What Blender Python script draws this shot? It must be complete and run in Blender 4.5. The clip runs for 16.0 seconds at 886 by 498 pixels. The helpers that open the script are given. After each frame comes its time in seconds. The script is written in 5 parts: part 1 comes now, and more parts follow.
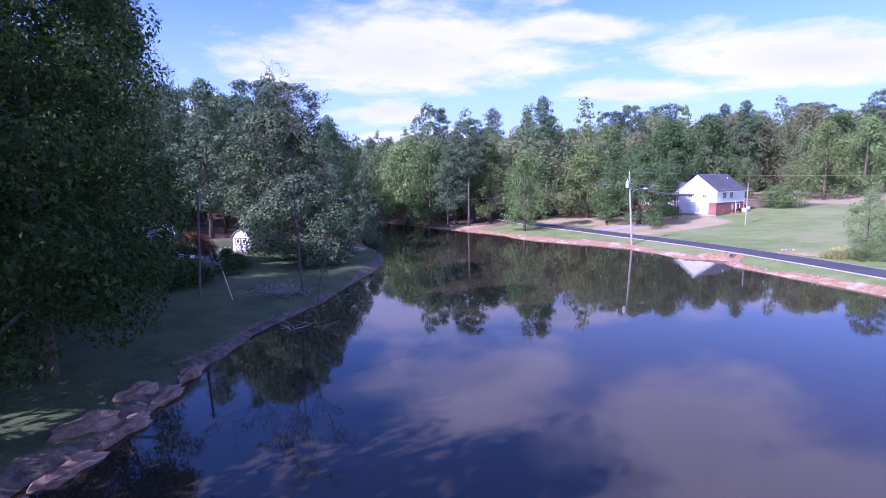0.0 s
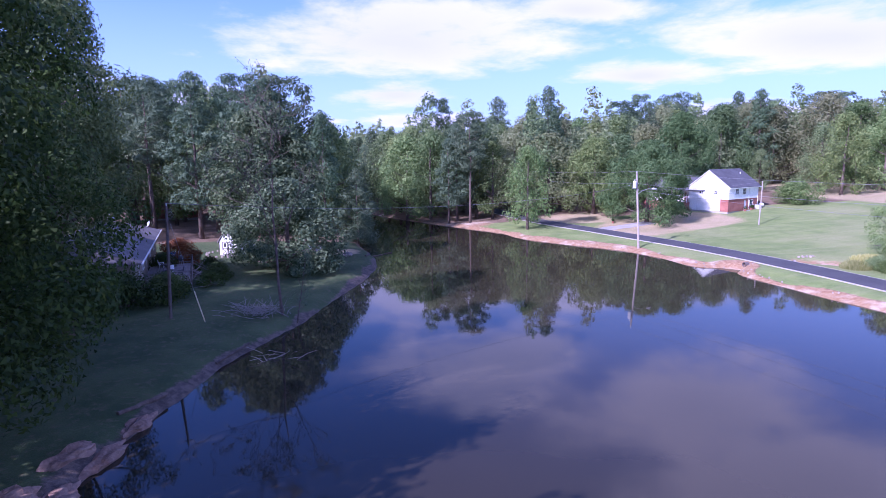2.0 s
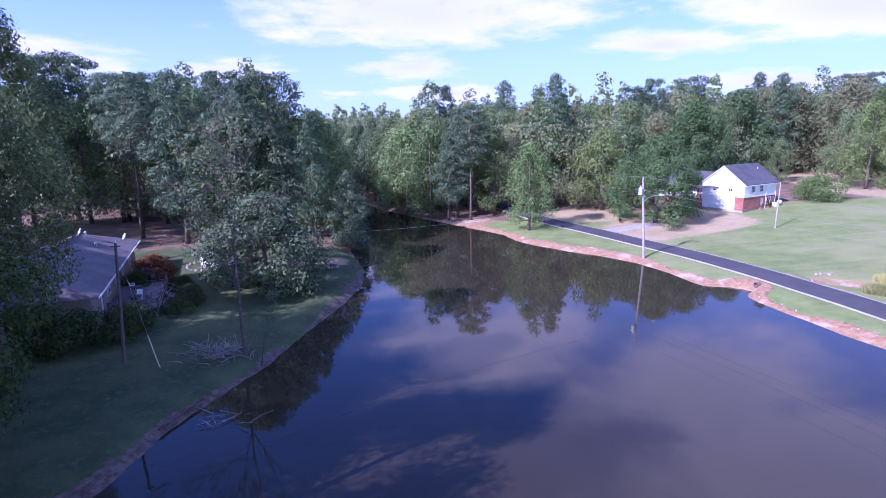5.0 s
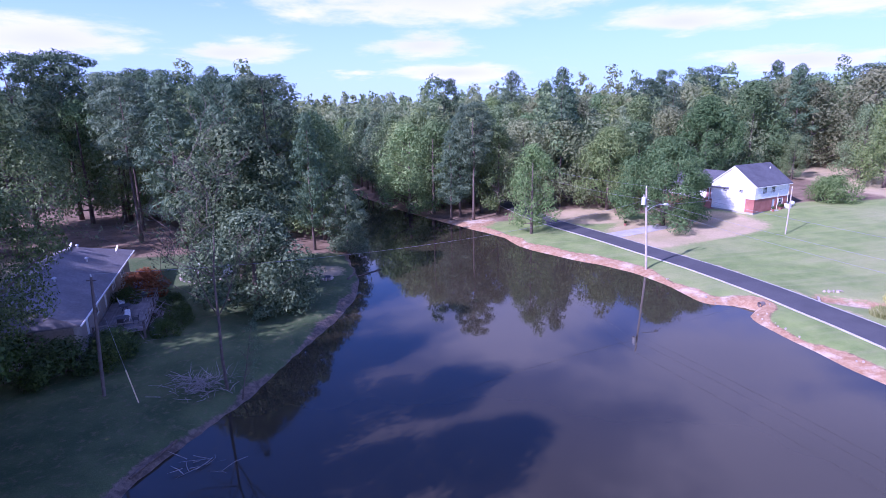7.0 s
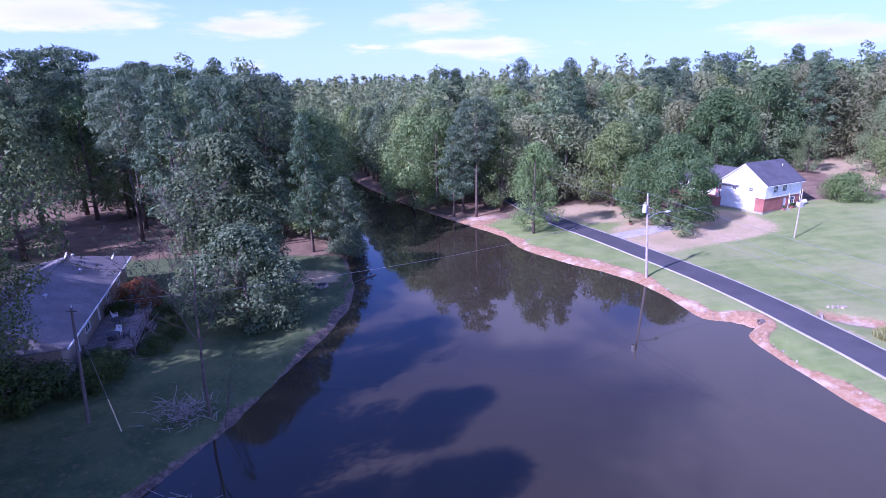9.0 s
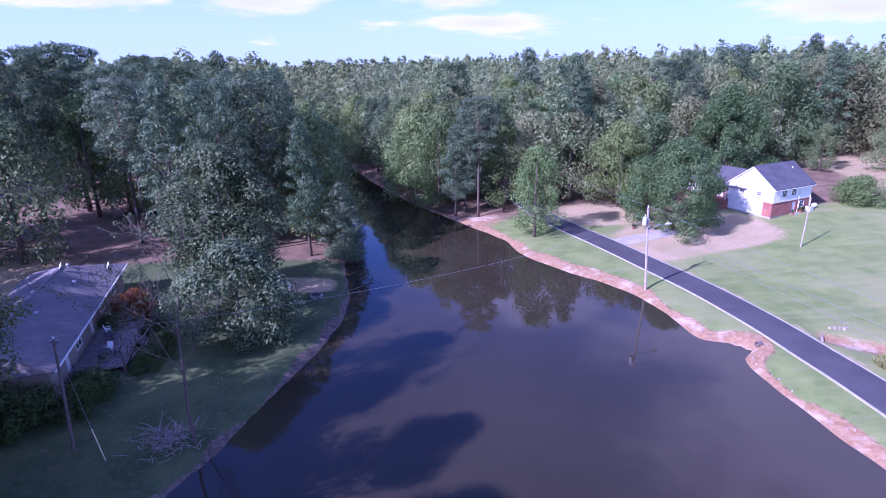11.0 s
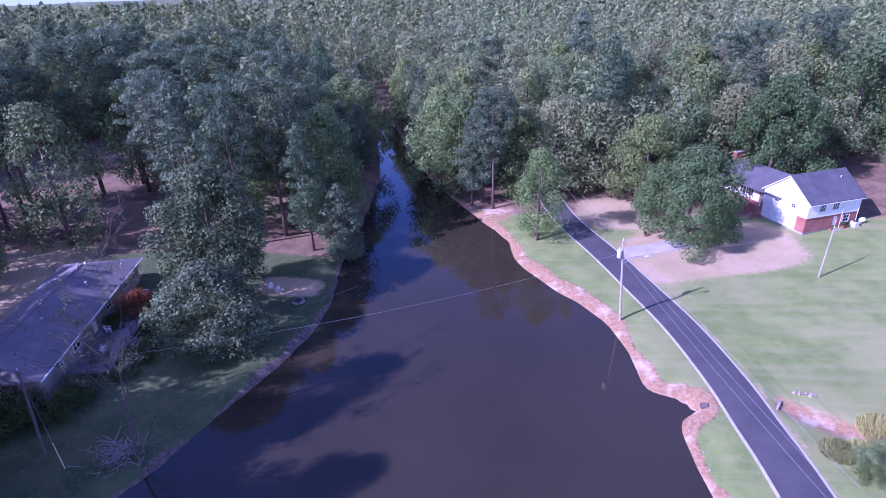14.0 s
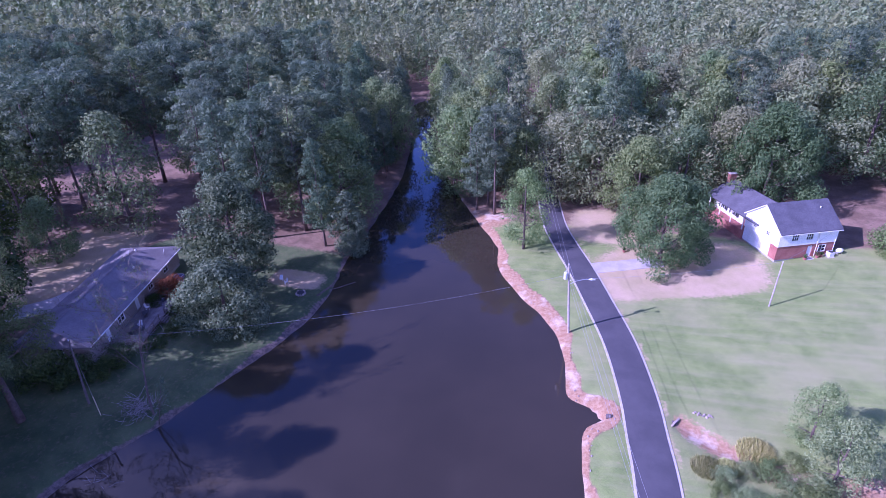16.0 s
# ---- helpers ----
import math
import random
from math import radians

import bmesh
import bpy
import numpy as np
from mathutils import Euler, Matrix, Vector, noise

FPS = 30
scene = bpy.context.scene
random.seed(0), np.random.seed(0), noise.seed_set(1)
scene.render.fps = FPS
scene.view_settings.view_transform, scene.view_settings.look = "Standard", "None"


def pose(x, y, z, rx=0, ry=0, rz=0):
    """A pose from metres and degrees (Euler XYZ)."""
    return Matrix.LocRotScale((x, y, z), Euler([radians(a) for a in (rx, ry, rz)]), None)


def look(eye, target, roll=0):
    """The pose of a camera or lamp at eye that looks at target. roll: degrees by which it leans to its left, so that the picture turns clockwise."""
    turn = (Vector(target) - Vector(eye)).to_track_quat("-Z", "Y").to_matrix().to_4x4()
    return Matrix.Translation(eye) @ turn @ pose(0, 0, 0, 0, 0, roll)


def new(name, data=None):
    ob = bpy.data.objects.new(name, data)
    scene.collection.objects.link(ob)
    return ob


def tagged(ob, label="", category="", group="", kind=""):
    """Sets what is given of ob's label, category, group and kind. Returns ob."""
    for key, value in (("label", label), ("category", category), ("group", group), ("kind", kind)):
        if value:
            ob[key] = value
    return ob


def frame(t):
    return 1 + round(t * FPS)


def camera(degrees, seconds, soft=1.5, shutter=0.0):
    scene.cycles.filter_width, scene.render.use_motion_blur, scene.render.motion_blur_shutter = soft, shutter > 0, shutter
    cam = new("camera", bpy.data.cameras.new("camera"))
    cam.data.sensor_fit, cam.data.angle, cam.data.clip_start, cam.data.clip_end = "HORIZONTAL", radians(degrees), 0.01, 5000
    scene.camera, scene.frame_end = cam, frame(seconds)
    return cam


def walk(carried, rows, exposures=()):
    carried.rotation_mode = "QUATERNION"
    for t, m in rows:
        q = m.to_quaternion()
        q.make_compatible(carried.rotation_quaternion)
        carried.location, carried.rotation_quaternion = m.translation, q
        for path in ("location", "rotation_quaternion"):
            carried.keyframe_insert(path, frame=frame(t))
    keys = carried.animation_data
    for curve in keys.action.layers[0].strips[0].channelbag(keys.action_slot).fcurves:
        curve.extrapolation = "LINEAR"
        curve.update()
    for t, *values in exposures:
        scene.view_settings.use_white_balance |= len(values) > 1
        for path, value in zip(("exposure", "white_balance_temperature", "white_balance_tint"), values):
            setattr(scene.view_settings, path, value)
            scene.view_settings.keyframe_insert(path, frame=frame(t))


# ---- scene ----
cam = camera(77.9, 16.0, soft=0.7)
PATH = [
    (0, (-13.341, 1.848, 11.291), (-13.039, 3.808, 11.034), -0.90),
    (0.5, (-12.894, 2.547, 11.773), (-12.596, 4.506, 11.501), -1.07),
    (1, (-12.316, 3.566, 12.396), (-12.025, 5.524, 12.112), -1.06),
    (1.5, (-11.706, 4.620, 12.974), (-11.424, 6.577, 12.675), -0.98),
    (2, (-11.065, 5.663, 13.617), (-10.794, 7.619, 13.302), -0.86),
    (2.5, (-10.382, 6.461, 14.252), (-10.122, 8.416, 13.921), -0.93),
    (3, (-9.664, 7.274, 14.922), (-9.415, 9.228, 14.578), -1.02),
    (3.5, (-9.139, 8.166, 15.586), (-8.897, 10.118, 15.227), -1.04),
    (4, (-8.577, 8.931, 16.266), (-8.342, 10.880, 15.887), -0.94),
    (6.5, (-5.351, 11.876, 20.563), (-5.174, 13.817, 20.110), -1.22),
    (7, (-4.791, 12.345, 21.427), (-4.625, 14.281, 20.951), -1.13),
    (7.5, (-4.326, 12.862, 22.422), (-4.162, 14.792, 21.925), -1.06),
    (8, (-3.799, 13.344, 23.300), (-3.648, 15.269, 22.781), -1.08),
    (8.5, (-2.969, 13.727, 24.175), (-2.838, 15.649, 23.636), -1.14),
    (9, (-2.091, 14.050, 25.079), (-1.982, 15.968, 24.522), -1.31),
    (11.5, (0.947, 16.376, 29.639), (0.991, 18.267, 28.992), -1.25),
    (12, (2.151, 16.744, 30.777), (2.164, 18.627, 30.105), -1.52),
    (12.5, (4.060, 17.246, 32.250), (4.035, 19.116, 31.540), -1.78),
    (13, (7.405, 18.242, 34.362), (7.306, 20.090, 33.604), -1.75),
    (13.5, (11.415, 19.068, 36.623), (11.234, 20.891, 35.821), -1.81),
    (14, (15.477, 19.549, 38.884), (15.213, 21.344, 38.042), -1.94),
    (14.5, (19.181, 18.895, 41.370), (18.826, 20.659, 40.496), -1.90),
    (15, (22.957, 17.805, 43.691), (22.534, 19.543, 42.796), -2.01),
    (15.5, (26.729, 16.390, 46.015), (26.246, 18.102, 45.101), -2.12),
    (16, (30.092, 14.932, 48.237), (29.592, 16.633, 47.313), -2.04),
]
EXPOSURES = [(0, 0.72, 4890, 57), (9, 0.74, 4740, 62), (16, 0.65, 4720, 73)]
walk(cam, [(t, look(eye, target, roll)) for t, eye, target, roll in PATH], exposures=EXPOSURES)

# ---- light ----
SUN_EL, SUN_AZ = 34.4, math.atan2(-0.835, -0.55)      # azimuth of the sun measured from +y towards +x
world = bpy.data.worlds.new("sky")
scene.world = world
world.use_nodes = True
wt = world.node_tree
wt.nodes.clear()


def wn(kind, **props):
    n = wt.nodes.new(kind)
    for k, v in props.items():
        n.inputs[k].default_value = v
    return n


w_out, w_bg = wn("ShaderNodeOutputWorld"), wn("ShaderNodeBackground", Strength=0.077)
w_sky = wn("ShaderNodeTexSky")
w_sky.sky_type, w_sky.sun_disc = "NISHITA", False
w_sky.sun_elevation, w_sky.sun_rotation = radians(SUN_EL), SUN_AZ
w_sky.air_density, w_sky.dust_density, w_sky.ozone_density = 1.0, 0.4, 3.0
w_co = wn("ShaderNodeTexCoord")
w_sep = wn("ShaderNodeSeparateXYZ")
wt.links.new(w_co.outputs["Generated"], w_sep.inputs[0])


def wmath(op, a, b=None, c=None, clamp=False):
    n = wt.nodes.new("ShaderNodeMath")
    n.operation, n.use_clamp = op, clamp
    for i, v in enumerate((a, b, c)):
        if v is None:
            continue
        if isinstance(v, (int, float)):
            n.inputs[i].default_value = v
        else:
            wt.links.new(v, n.inputs[i])
    return n.outputs[0]


# clouds lie on a flat layer overhead: the direction is divided by its height
w_h = wmath("ADD", wmath("ABSOLUTE", w_sep.outputs["Z"]), 0.12)
w_u, w_v = wmath("DIVIDE", w_sep.outputs["X"], w_h), wmath("DIVIDE", w_sep.outputs["Y"], w_h)
w_vec = wn("ShaderNodeCombineXYZ")
wt.links.new(w_u, w_vec.inputs[0])
wt.links.new(w_v, w_vec.inputs[1])
w_vec.inputs[2].default_value = 3.7
w_big = wn("ShaderNodeTexNoise", Scale=0.9, Detail=9.0, Roughness=0.56, Distortion=0.3)
w_fine = wn("ShaderNodeTexNoise", Scale=3.2, Detail=8.0, Roughness=0.6, Distortion=0.2)
wt.links.new(w_vec.outputs[0], w_big.inputs["Vector"])
wt.links.new(w_vec.outputs[0], w_fine.inputs["Vector"])
# banks of cumulus: centre and half size on that layer
CLOUDS = ((0.2, 3.0, 0.95, 0.8), (0.25, 4.2, 0.5, 0.45), (1.8, 3.45, 0.48, 0.34), (2.35, 2.55, 0.8, 0.55), (0.98, 2.5, 0.34, 0.2),
          (-2.05, 3.7, 0.62, 0.6), (-1.15, 4.3, 0.55, 0.45), (0.6, 5.2, 0.6, 0.45), (1.1, 1.0, 0.55, 0.5), (1.05, 1.5, 0.5, 0.45), (0.5, 1.95, 0.5, 0.36), (3.2, 4.2, 0.8, 0.6), (-0.6, 0.2, 0.5, 0.4), (-1.6, -0.8, 1.0, 0.7), (1.5, -1.2, 1.1, 0.8))
w_field = wmath("SUBTRACT", wmath("MULTIPLY", w_big.outputs["Fac"], 3.2), 2.35)
for cu, cv, ru, rv in CLOUDS:
    a = wmath("MULTIPLY", wmath("SUBTRACT", w_u, cu), 1 / ru)
    b = wmath("MULTIPLY", wmath("SUBTRACT", w_v, cv), 1 / rv)
    r2 = wmath("SQRT", wmath("ADD", wmath("MULTIPLY", a, a), wmath("MULTIPLY", b, b)))
    w_field = wmath("MAXIMUM", w_field, wmath("SUBTRACT", 0.85, r2))
# a clear stretch high over the pond
w_gap = wmath("SQRT", wmath("ADD", wmath("POWER", wmath("SUBTRACT", w_u, -0.22), 2.0), wmath("POWER", wmath("SUBTRACT", w_v, 1.15), 2.0)))
w_field = wmath("SUBTRACT", w_field, wmath("MULTIPLY", wmath("SUBTRACT", 0.62, w_gap, clamp=True), 2.2))
w_rough = wmath("ADD", wmath("MULTIPLY", wmath("SUBTRACT", w_big.outputs["Fac"], 0.5), 1.9), wmath("MULTIPLY", wmath("SUBTRACT", w_fine.outputs["Fac"], 0.5), 1.5))
w_sum = wmath("ADD", w_field, w_rough)
w_cov = wn("ShaderNodeMapRange", **{"From Min": -0.3, "From Max": 0.45})
w_cov.interpolation_type = "SMOOTHSTEP"
wt.links.new(w_sum, w_cov.inputs["Value"])
w_thick = wn("ShaderNodeMapRange", **{"From Min": 0.25, "From Max": 0.95})
wt.links.new(wmath("ADD", w_field, wmath("MULTIPLY", w_fine.outputs["Fac"], 0.4)), w_thick.inputs["Value"])
w_ccol = wn("ShaderNodeMix")
w_ccol.data_type = "RGBA"
w_ccol.inputs[6].default_value, w_ccol.inputs[7].default_value = (8.5, 8.5, 8.8, 1), (7.2, 7.4, 7.9, 1)
wt.links.new(w_thick.outputs[0], w_ccol.inputs[0])
w_haze = wn("ShaderNodeMapRange", **{"From Min": -0.02, "From Max": 0.4, "To Min": 0.85, "To Max": 0.0})
w_haze.interpolation_type = "SMOOTHSTEP"
wt.links.new(w_sep.outputs["Z"], w_haze.inputs["Value"])
w_air = wn("ShaderNodeMix")
w_air.data_type = "RGBA"
w_air.inputs[7].default_value = (5.6, 7.3, 8.4, 1)
wt.links.new(w_haze.outputs[0], w_air.inputs[0])
w_tone = wn("ShaderNodeMix")
w_tone.data_type, w_tone.blend_type = "RGBA", "MULTIPLY"
w_tone.inputs[0].default_value, w_tone.inputs[7].default_value = 1.0, (1.05, 1.3, 1.6, 1)
wt.links.new(w_sky.outputs[0], w_tone.inputs[6])
wt.links.new(w_tone.outputs[2], w_air.inputs[6])
w_mix = wn("ShaderNodeMix")
w_mix.data_type = "RGBA"
wt.links.new(w_cov.outputs[0], w_mix.inputs[0])
wt.links.new(w_air.outputs[2], w_mix.inputs[6])
wt.links.new(w_ccol.outputs[2], w_mix.inputs[7])
wt.links.new(w_mix.outputs[2], w_bg.inputs["Color"])
wt.links.new(w_bg.outputs[0], w_out.inputs[0])

sun = new("sun", bpy.data.lights.new("sun", "SUN"))
sun.data.energy, sun.data.angle, sun.data.color = 5.0, radians(0.53), (1.0, 0.91, 0.77)
SUN_DIR = Vector((0.835 * math.cos(radians(SUN_EL)), 0.55 * math.cos(radians(SUN_EL)), -math.sin(radians(SUN_EL)))).normalized()
sun.matrix_world = look((-60, -50, 80), Vector((-60, -50, 80)) + SUN_DIR)


# ---- materials ----
def nodes_of(name):
    m = bpy.data.materials.new(name)
    m.use_nodes = True
    nt = m.node_tree
    return m, nt, nt.nodes["Principled BSDF"]


def noise_node(nt, coord, scale, detail=5.0, rough=0.6):
    n = nt.nodes.new("ShaderNodeTexNoise")
    n.inputs["Scale"].default_value, n.inputs["Detail"].default_value, n.inputs["Roughness"].default_value = scale, detail, rough
    nt.links.new(coord, n.inputs["Vector"])
    return n.outputs["Fac"]


def ramp(nt, fac, lo, hi):
    n = nt.nodes.new("ShaderNodeMapRange")
    n.inputs["From Min"].default_value, n.inputs["From Max"].default_value = lo, hi
    n.interpolation_type = "SMOOTHSTEP"
    nt.links.new(fac, n.inputs["Value"])
    return n.outputs[0]


def blend(nt, fac, a, b, how="MIX"):
    n = nt.nodes.new("ShaderNodeMix")
    n.data_type, n.blend_type = "RGBA", how
    for i, v in ((0, fac), (6, a), (7, b)):
        if isinstance(v, (int, float)):
            n.inputs[i].default_value = v
        elif isinstance(v, tuple):
            n.inputs[i].default_value = (*v, 1)
        else:
            nt.links.new(v, n.inputs[i])
    return n.outputs[2]


def calc(nt, op, a, b):
    n = nt.nodes.new("ShaderNodeMath")
    n.operation, n.use_clamp = op, True
    for i, v in enumerate((a, b)):
        if isinstance(v, (int, float)):
            n.inputs[i].default_value = v
        else:
            nt.links.new(v, n.inputs[i])
    return n.outputs[0]


def bumped(nt, bsdf, height, strength, distance):
    n = nt.nodes.new("ShaderNodeBump")
    n.inputs["Strength"].default_value, n.inputs["Distance"].default_value = strength, distance
    nt.links.new(height, n.inputs["Height"])
    nt.links.new(n.outputs[0], bsdf.inputs["Normal"])


def surface(name, a, b, big=0.6, fine=12.0, rough=0.75, bump=0.3, depth=0.02, metal=0.0, vary=0.0):
    """A surface that wanders between two colours at a large and a small scale."""
    m, nt, bsdf = nodes_of(name)
    co = nt.nodes.new("ShaderNodeTexCoord").outputs["Object"]
    n1, n2 = noise_node(nt, co, big), noise_node(nt, co, fine)
    col = blend(nt, ramp(nt, n1, 0.32, 0.68), a, b)
    col = blend(nt, 0.35, col, blend(nt, ramp(nt, n2, 0.3, 0.7), (0.55, 0.55, 0.55), (1.35, 1.35, 1.35)), "MULTIPLY")
    if vary:
        hsv = nt.nodes.new("ShaderNodeHueSaturation")
        info = nt.nodes.new("ShaderNodeObjectInfo")
        mr = nt.nodes.new("ShaderNodeMapRange")
        mr.inputs["To Min"].default_value, mr.inputs["To Max"].default_value = 1 - vary, 1 + vary
        nt.links.new(info.outputs["Random"], mr.inputs["Value"])
        nt.links.new(mr.outputs[0], hsv.inputs["Value"])
        nt.links.new(col, hsv.inputs["Color"])
        col = hsv.outputs[0]
    nt.links.new(col, bsdf.inputs["Base Color"])
    bsdf.inputs["Roughness"].default_value, bsdf.inputs["Metallic"].default_value = rough, metal
    bumped(nt, bsdf, n2, bump, depth)
    return m


def foliage(name, dark, light, hue=0.018, tint=False):
    """Leaves: colour differs from tree to tree and from leaf to leaf, and some light passes through."""
    m, nt, bsdf = nodes_of(name)
    geo, info = nt.nodes.new("ShaderNodeNewGeometry"), nt.nodes.new("ShaderNodeObjectInfo")
    col = blend(nt, geo.outputs["Random Per Island"], dark, light)
    hsv = nt.nodes.new("ShaderNodeHueSaturation")
    if tint:
        at = nt.nodes.new("ShaderNodeAttribute")
        at.attribute_name = "tint"
        which = at.outputs["Fac"]
    else:
        which = info.outputs["Random"]
    for key, lo, hi in (("Hue", 0.5 - hue, 0.5 + hue * 0.7), ("Value", 0.8, 1.3), ("Saturation", 1.25, 1.05)):
        mr = nt.nodes.new("ShaderNodeMapRange")
        mr.inputs["To Min"].default_value, mr.inputs["To Max"].default_value = lo, hi
        w = nt.nodes.new("ShaderNodeMath")
        w.operation = "FRACT"
        mul = nt.nodes.new("ShaderNodeMath")
        mul.operation = "MULTIPLY"
        mul.inputs[1].default_value = {"Hue": 1.0, "Value": 7.3, "Saturation": 3.7}[key]
        nt.links.new(which, mul.inputs[0])
        nt.links.new(mul.outputs[0], w.inputs[0])
        nt.links.new(w.outputs[0], mr.inputs["Value"])
        nt.links.new(mr.outputs[0], hsv.inputs[key])
    nt.links.new(col, hsv.inputs["Color"])
    nt.links.new(hsv.outputs[0], bsdf.inputs["Base Color"])
    bsdf.inputs["Roughness"].default_value = 0.65
    bsdf.inputs["Specular IOR Level"].default_value = 0.3
    tr = nt.nodes.new("ShaderNodeBsdfTranslucent")
    nt.links.new(hsv.outputs[0], tr.inputs["Color"])
    mix = nt.nodes.new("ShaderNodeMixShader")
    mix.inputs[0].default_value = 0.36
    nt.links.new(bsdf.outputs[0], mix.inputs[1])
    nt.links.new(tr.outputs[0], mix.inputs[2])
    nt.links.new(mix.outputs[0], nt.nodes["Material Output"].inputs[0])
    return m


def ground_material():
    """Grass, red clay, dry grass and pine straw, laid out by the cover attribute."""
    m, nt, bsdf = nodes_of("ground")
    co = nt.nodes.new("ShaderNodeTexCoord").outputs["Object"]
    at = nt.nodes.new("ShaderNodeAttribute")
    at.attribute_name = "cover"
    sep = nt.nodes.new("ShaderNodeSeparateColor")
    nt.links.new(at.outputs["Color"], sep.inputs[0])
    n_big, n_mid, n_fine, n_grain = (noise_node(nt, co, s) for s in (0.07, 0.35, 2.2, 14.0))
    straw = blend(nt, ramp(nt, n_mid, 0.35, 0.65), (0.15, 0.098, 0.058), (0.25, 0.17, 0.11))
    straw = blend(nt, ramp(nt, n_fine, 0.5, 0.75), straw, (0.12, 0.10, 0.05))
    lawn = blend(nt, ramp(nt, n_mid, 0.3, 0.7), (0.145, 0.21, 0.05), (0.225, 0.285, 0.08))
    lawn = blend(nt, ramp(nt, n_big, 0.45, 0.7), lawn, (0.265, 0.29, 0.11))
    lawn = blend(nt, ramp(nt, n_fine, 0.52, 0.8), lawn, (0.24, 0.25, 0.095))
    stretch = nt.nodes.new("ShaderNodeMapping")
    stretch.inputs["Scale"].default_value, stretch.inputs["Rotation"].default_value = (0.05, 0.9, 1.0), (0, 0, 0.42)
    nt.links.new(co, stretch.inputs["Vector"])
    n_mow = noise_node(nt, stretch.outputs[0], 1.0, 4)
    lawn = blend(nt, ramp(nt, n_mow, 0.4, 0.7), lawn, blend(nt, 0.22, lawn, (0.38, 0.345, 0.19)))
    # left lawn: lusher grass, with the trees' shade also darkened into its colour
    lush_shaded = blend(nt, ramp(nt, n_mid, 0.3, 0.7), (0.045, 0.08, 0.022), (0.09, 0.125, 0.042))
    lush_shaded = blend(nt, ramp(nt, n_fine, 0.5, 0.72), lush_shaded, (0.13, 0.125, 0.06))
    lawn = blend(nt, at.outputs["Alpha"], lawn, lush_shaded)
    dry = blend(nt, ramp(nt, n_mid, 0.3, 0.7), (0.46, 0.355, 0.21), (0.37, 0.31, 0.15))
    clay = blend(nt, ramp(nt, n_fine, 0.3, 0.7), (0.29, 0.16, 0.075), (0.42, 0.275, 0.155))
    clay = blend(nt, ramp(nt, n_mid, 0.5, 0.68), clay, (0.53, 0.43, 0.31))

    # left bank clay becomes mud, darkened further to stand for the shade there
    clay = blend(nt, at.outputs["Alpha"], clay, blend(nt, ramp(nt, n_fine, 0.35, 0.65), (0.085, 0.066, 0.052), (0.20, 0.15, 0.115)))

    def edge(mask):
        a = nt.nodes.new("ShaderNodeMath")
        a.operation = "MULTIPLY_ADD"
        a.inputs[1].default_value, a.inputs[2].default_value = 0.7, -0.35
        nt.links.new(n_fine, a.inputs[0])
        b = nt.nodes.new("ShaderNodeMath")
        b.operation = "ADD"
        nt.links.new(mask, b.inputs[0])
        nt.links.new(a.outputs[0], b.inputs[1])
        return ramp(nt, b.outputs[0], 0.35, 0.65)
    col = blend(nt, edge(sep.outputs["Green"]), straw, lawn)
    col = blend(nt, edge(sep.outputs["Blue"]), col, dry)
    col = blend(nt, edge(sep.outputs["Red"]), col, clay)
    col = blend(nt, 0.5, col, blend(nt, ramp(nt, n_grain, 0.25, 0.75), (0.5, 0.5, 0.5), (1.4, 1.4, 1.4)), "MULTIPLY")
    nt.links.new(col, bsdf.inputs["Base Color"])
    bsdf.inputs["Roughness"].default_value = 0.9
    bumped(nt, bsdf, n_grain, 0.7, 0.06)
    return m


def water_material():
    m, nt, bsdf = nodes_of("pond_water")
    co = nt.nodes.new("ShaderNodeTexCoord").outputs["Object"]
    n1, n2 = noise_node(nt, co, 0.05, 3), noise_node(nt, co, 1.6, 3, 0.5)
    col = blend(nt, ramp(nt, n1, 0.3, 0.7), (0.034, 0.029, 0.018), (0.043, 0.036, 0.023))
    nt.links.new(col, bsdf.inputs["Base Color"])
    bsdf.inputs["Roughness"].default_value, bsdf.inputs["IOR"].default_value = 0.03, 1.44
    bumped(nt, bsdf, n2, 0.05, 0.03)
    return m


M_GROUND, M_WATER = ground_material(), water_material()
M_ASPHALT = surface("asphalt", (0.062, 0.061, 0.066), (0.084, 0.082, 0.086), 0.25, 30, 0.85, 0.4, 0.01)
M_GRAVEL = surface("pale_gravel", (0.40, 0.37, 0.33), (0.52, 0.49, 0.44), 1.2, 18, 0.9, 0.6, 0.03)
M_CONCRETE = surface("concrete", (0.36, 0.335, 0.31), (0.46, 0.43, 0.40), 0.5, 10, 0.85, 0.2, 0.01)
M_BARK = surface("bark", (0.10, 0.075, 0.06), (0.18, 0.135, 0.11), 2.0, 9.0, 0.95, 0.9, 0.06)
M_HARD = foliage("hardwood_leaves", (0.09, 0.14, 0.06), (0.23, 0.30, 0.14))
M_LIGHT = foliage("light_leaves", (0.12, 0.175, 0.07), (0.28, 0.345, 0.155))
M_SILVER = foliage("silver_leaves", (0.035, 0.07, 0.036), (0.24, 0.305, 0.17), 0.015)
M_PINE = foliage("pine_needles", (0.055, 0.095, 0.055), (0.175, 0.235, 0.135), 0.02)
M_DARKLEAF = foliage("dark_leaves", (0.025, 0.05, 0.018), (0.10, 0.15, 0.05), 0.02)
M_GREYLEAF = foliage("grey_green_leaves", (0.14, 0.165, 0.082), (0.29, 0.31, 0.17), 0.02)
M_DEEP = foliage("deep_green_leaves", (0.065, 0.115, 0.05), (0.20, 0.275, 0.13), 0.012)
M_RUST = foliage("rust_leaves", (0.12, 0.06, 0.03), (0.26, 0.15, 0.075), 0.02)
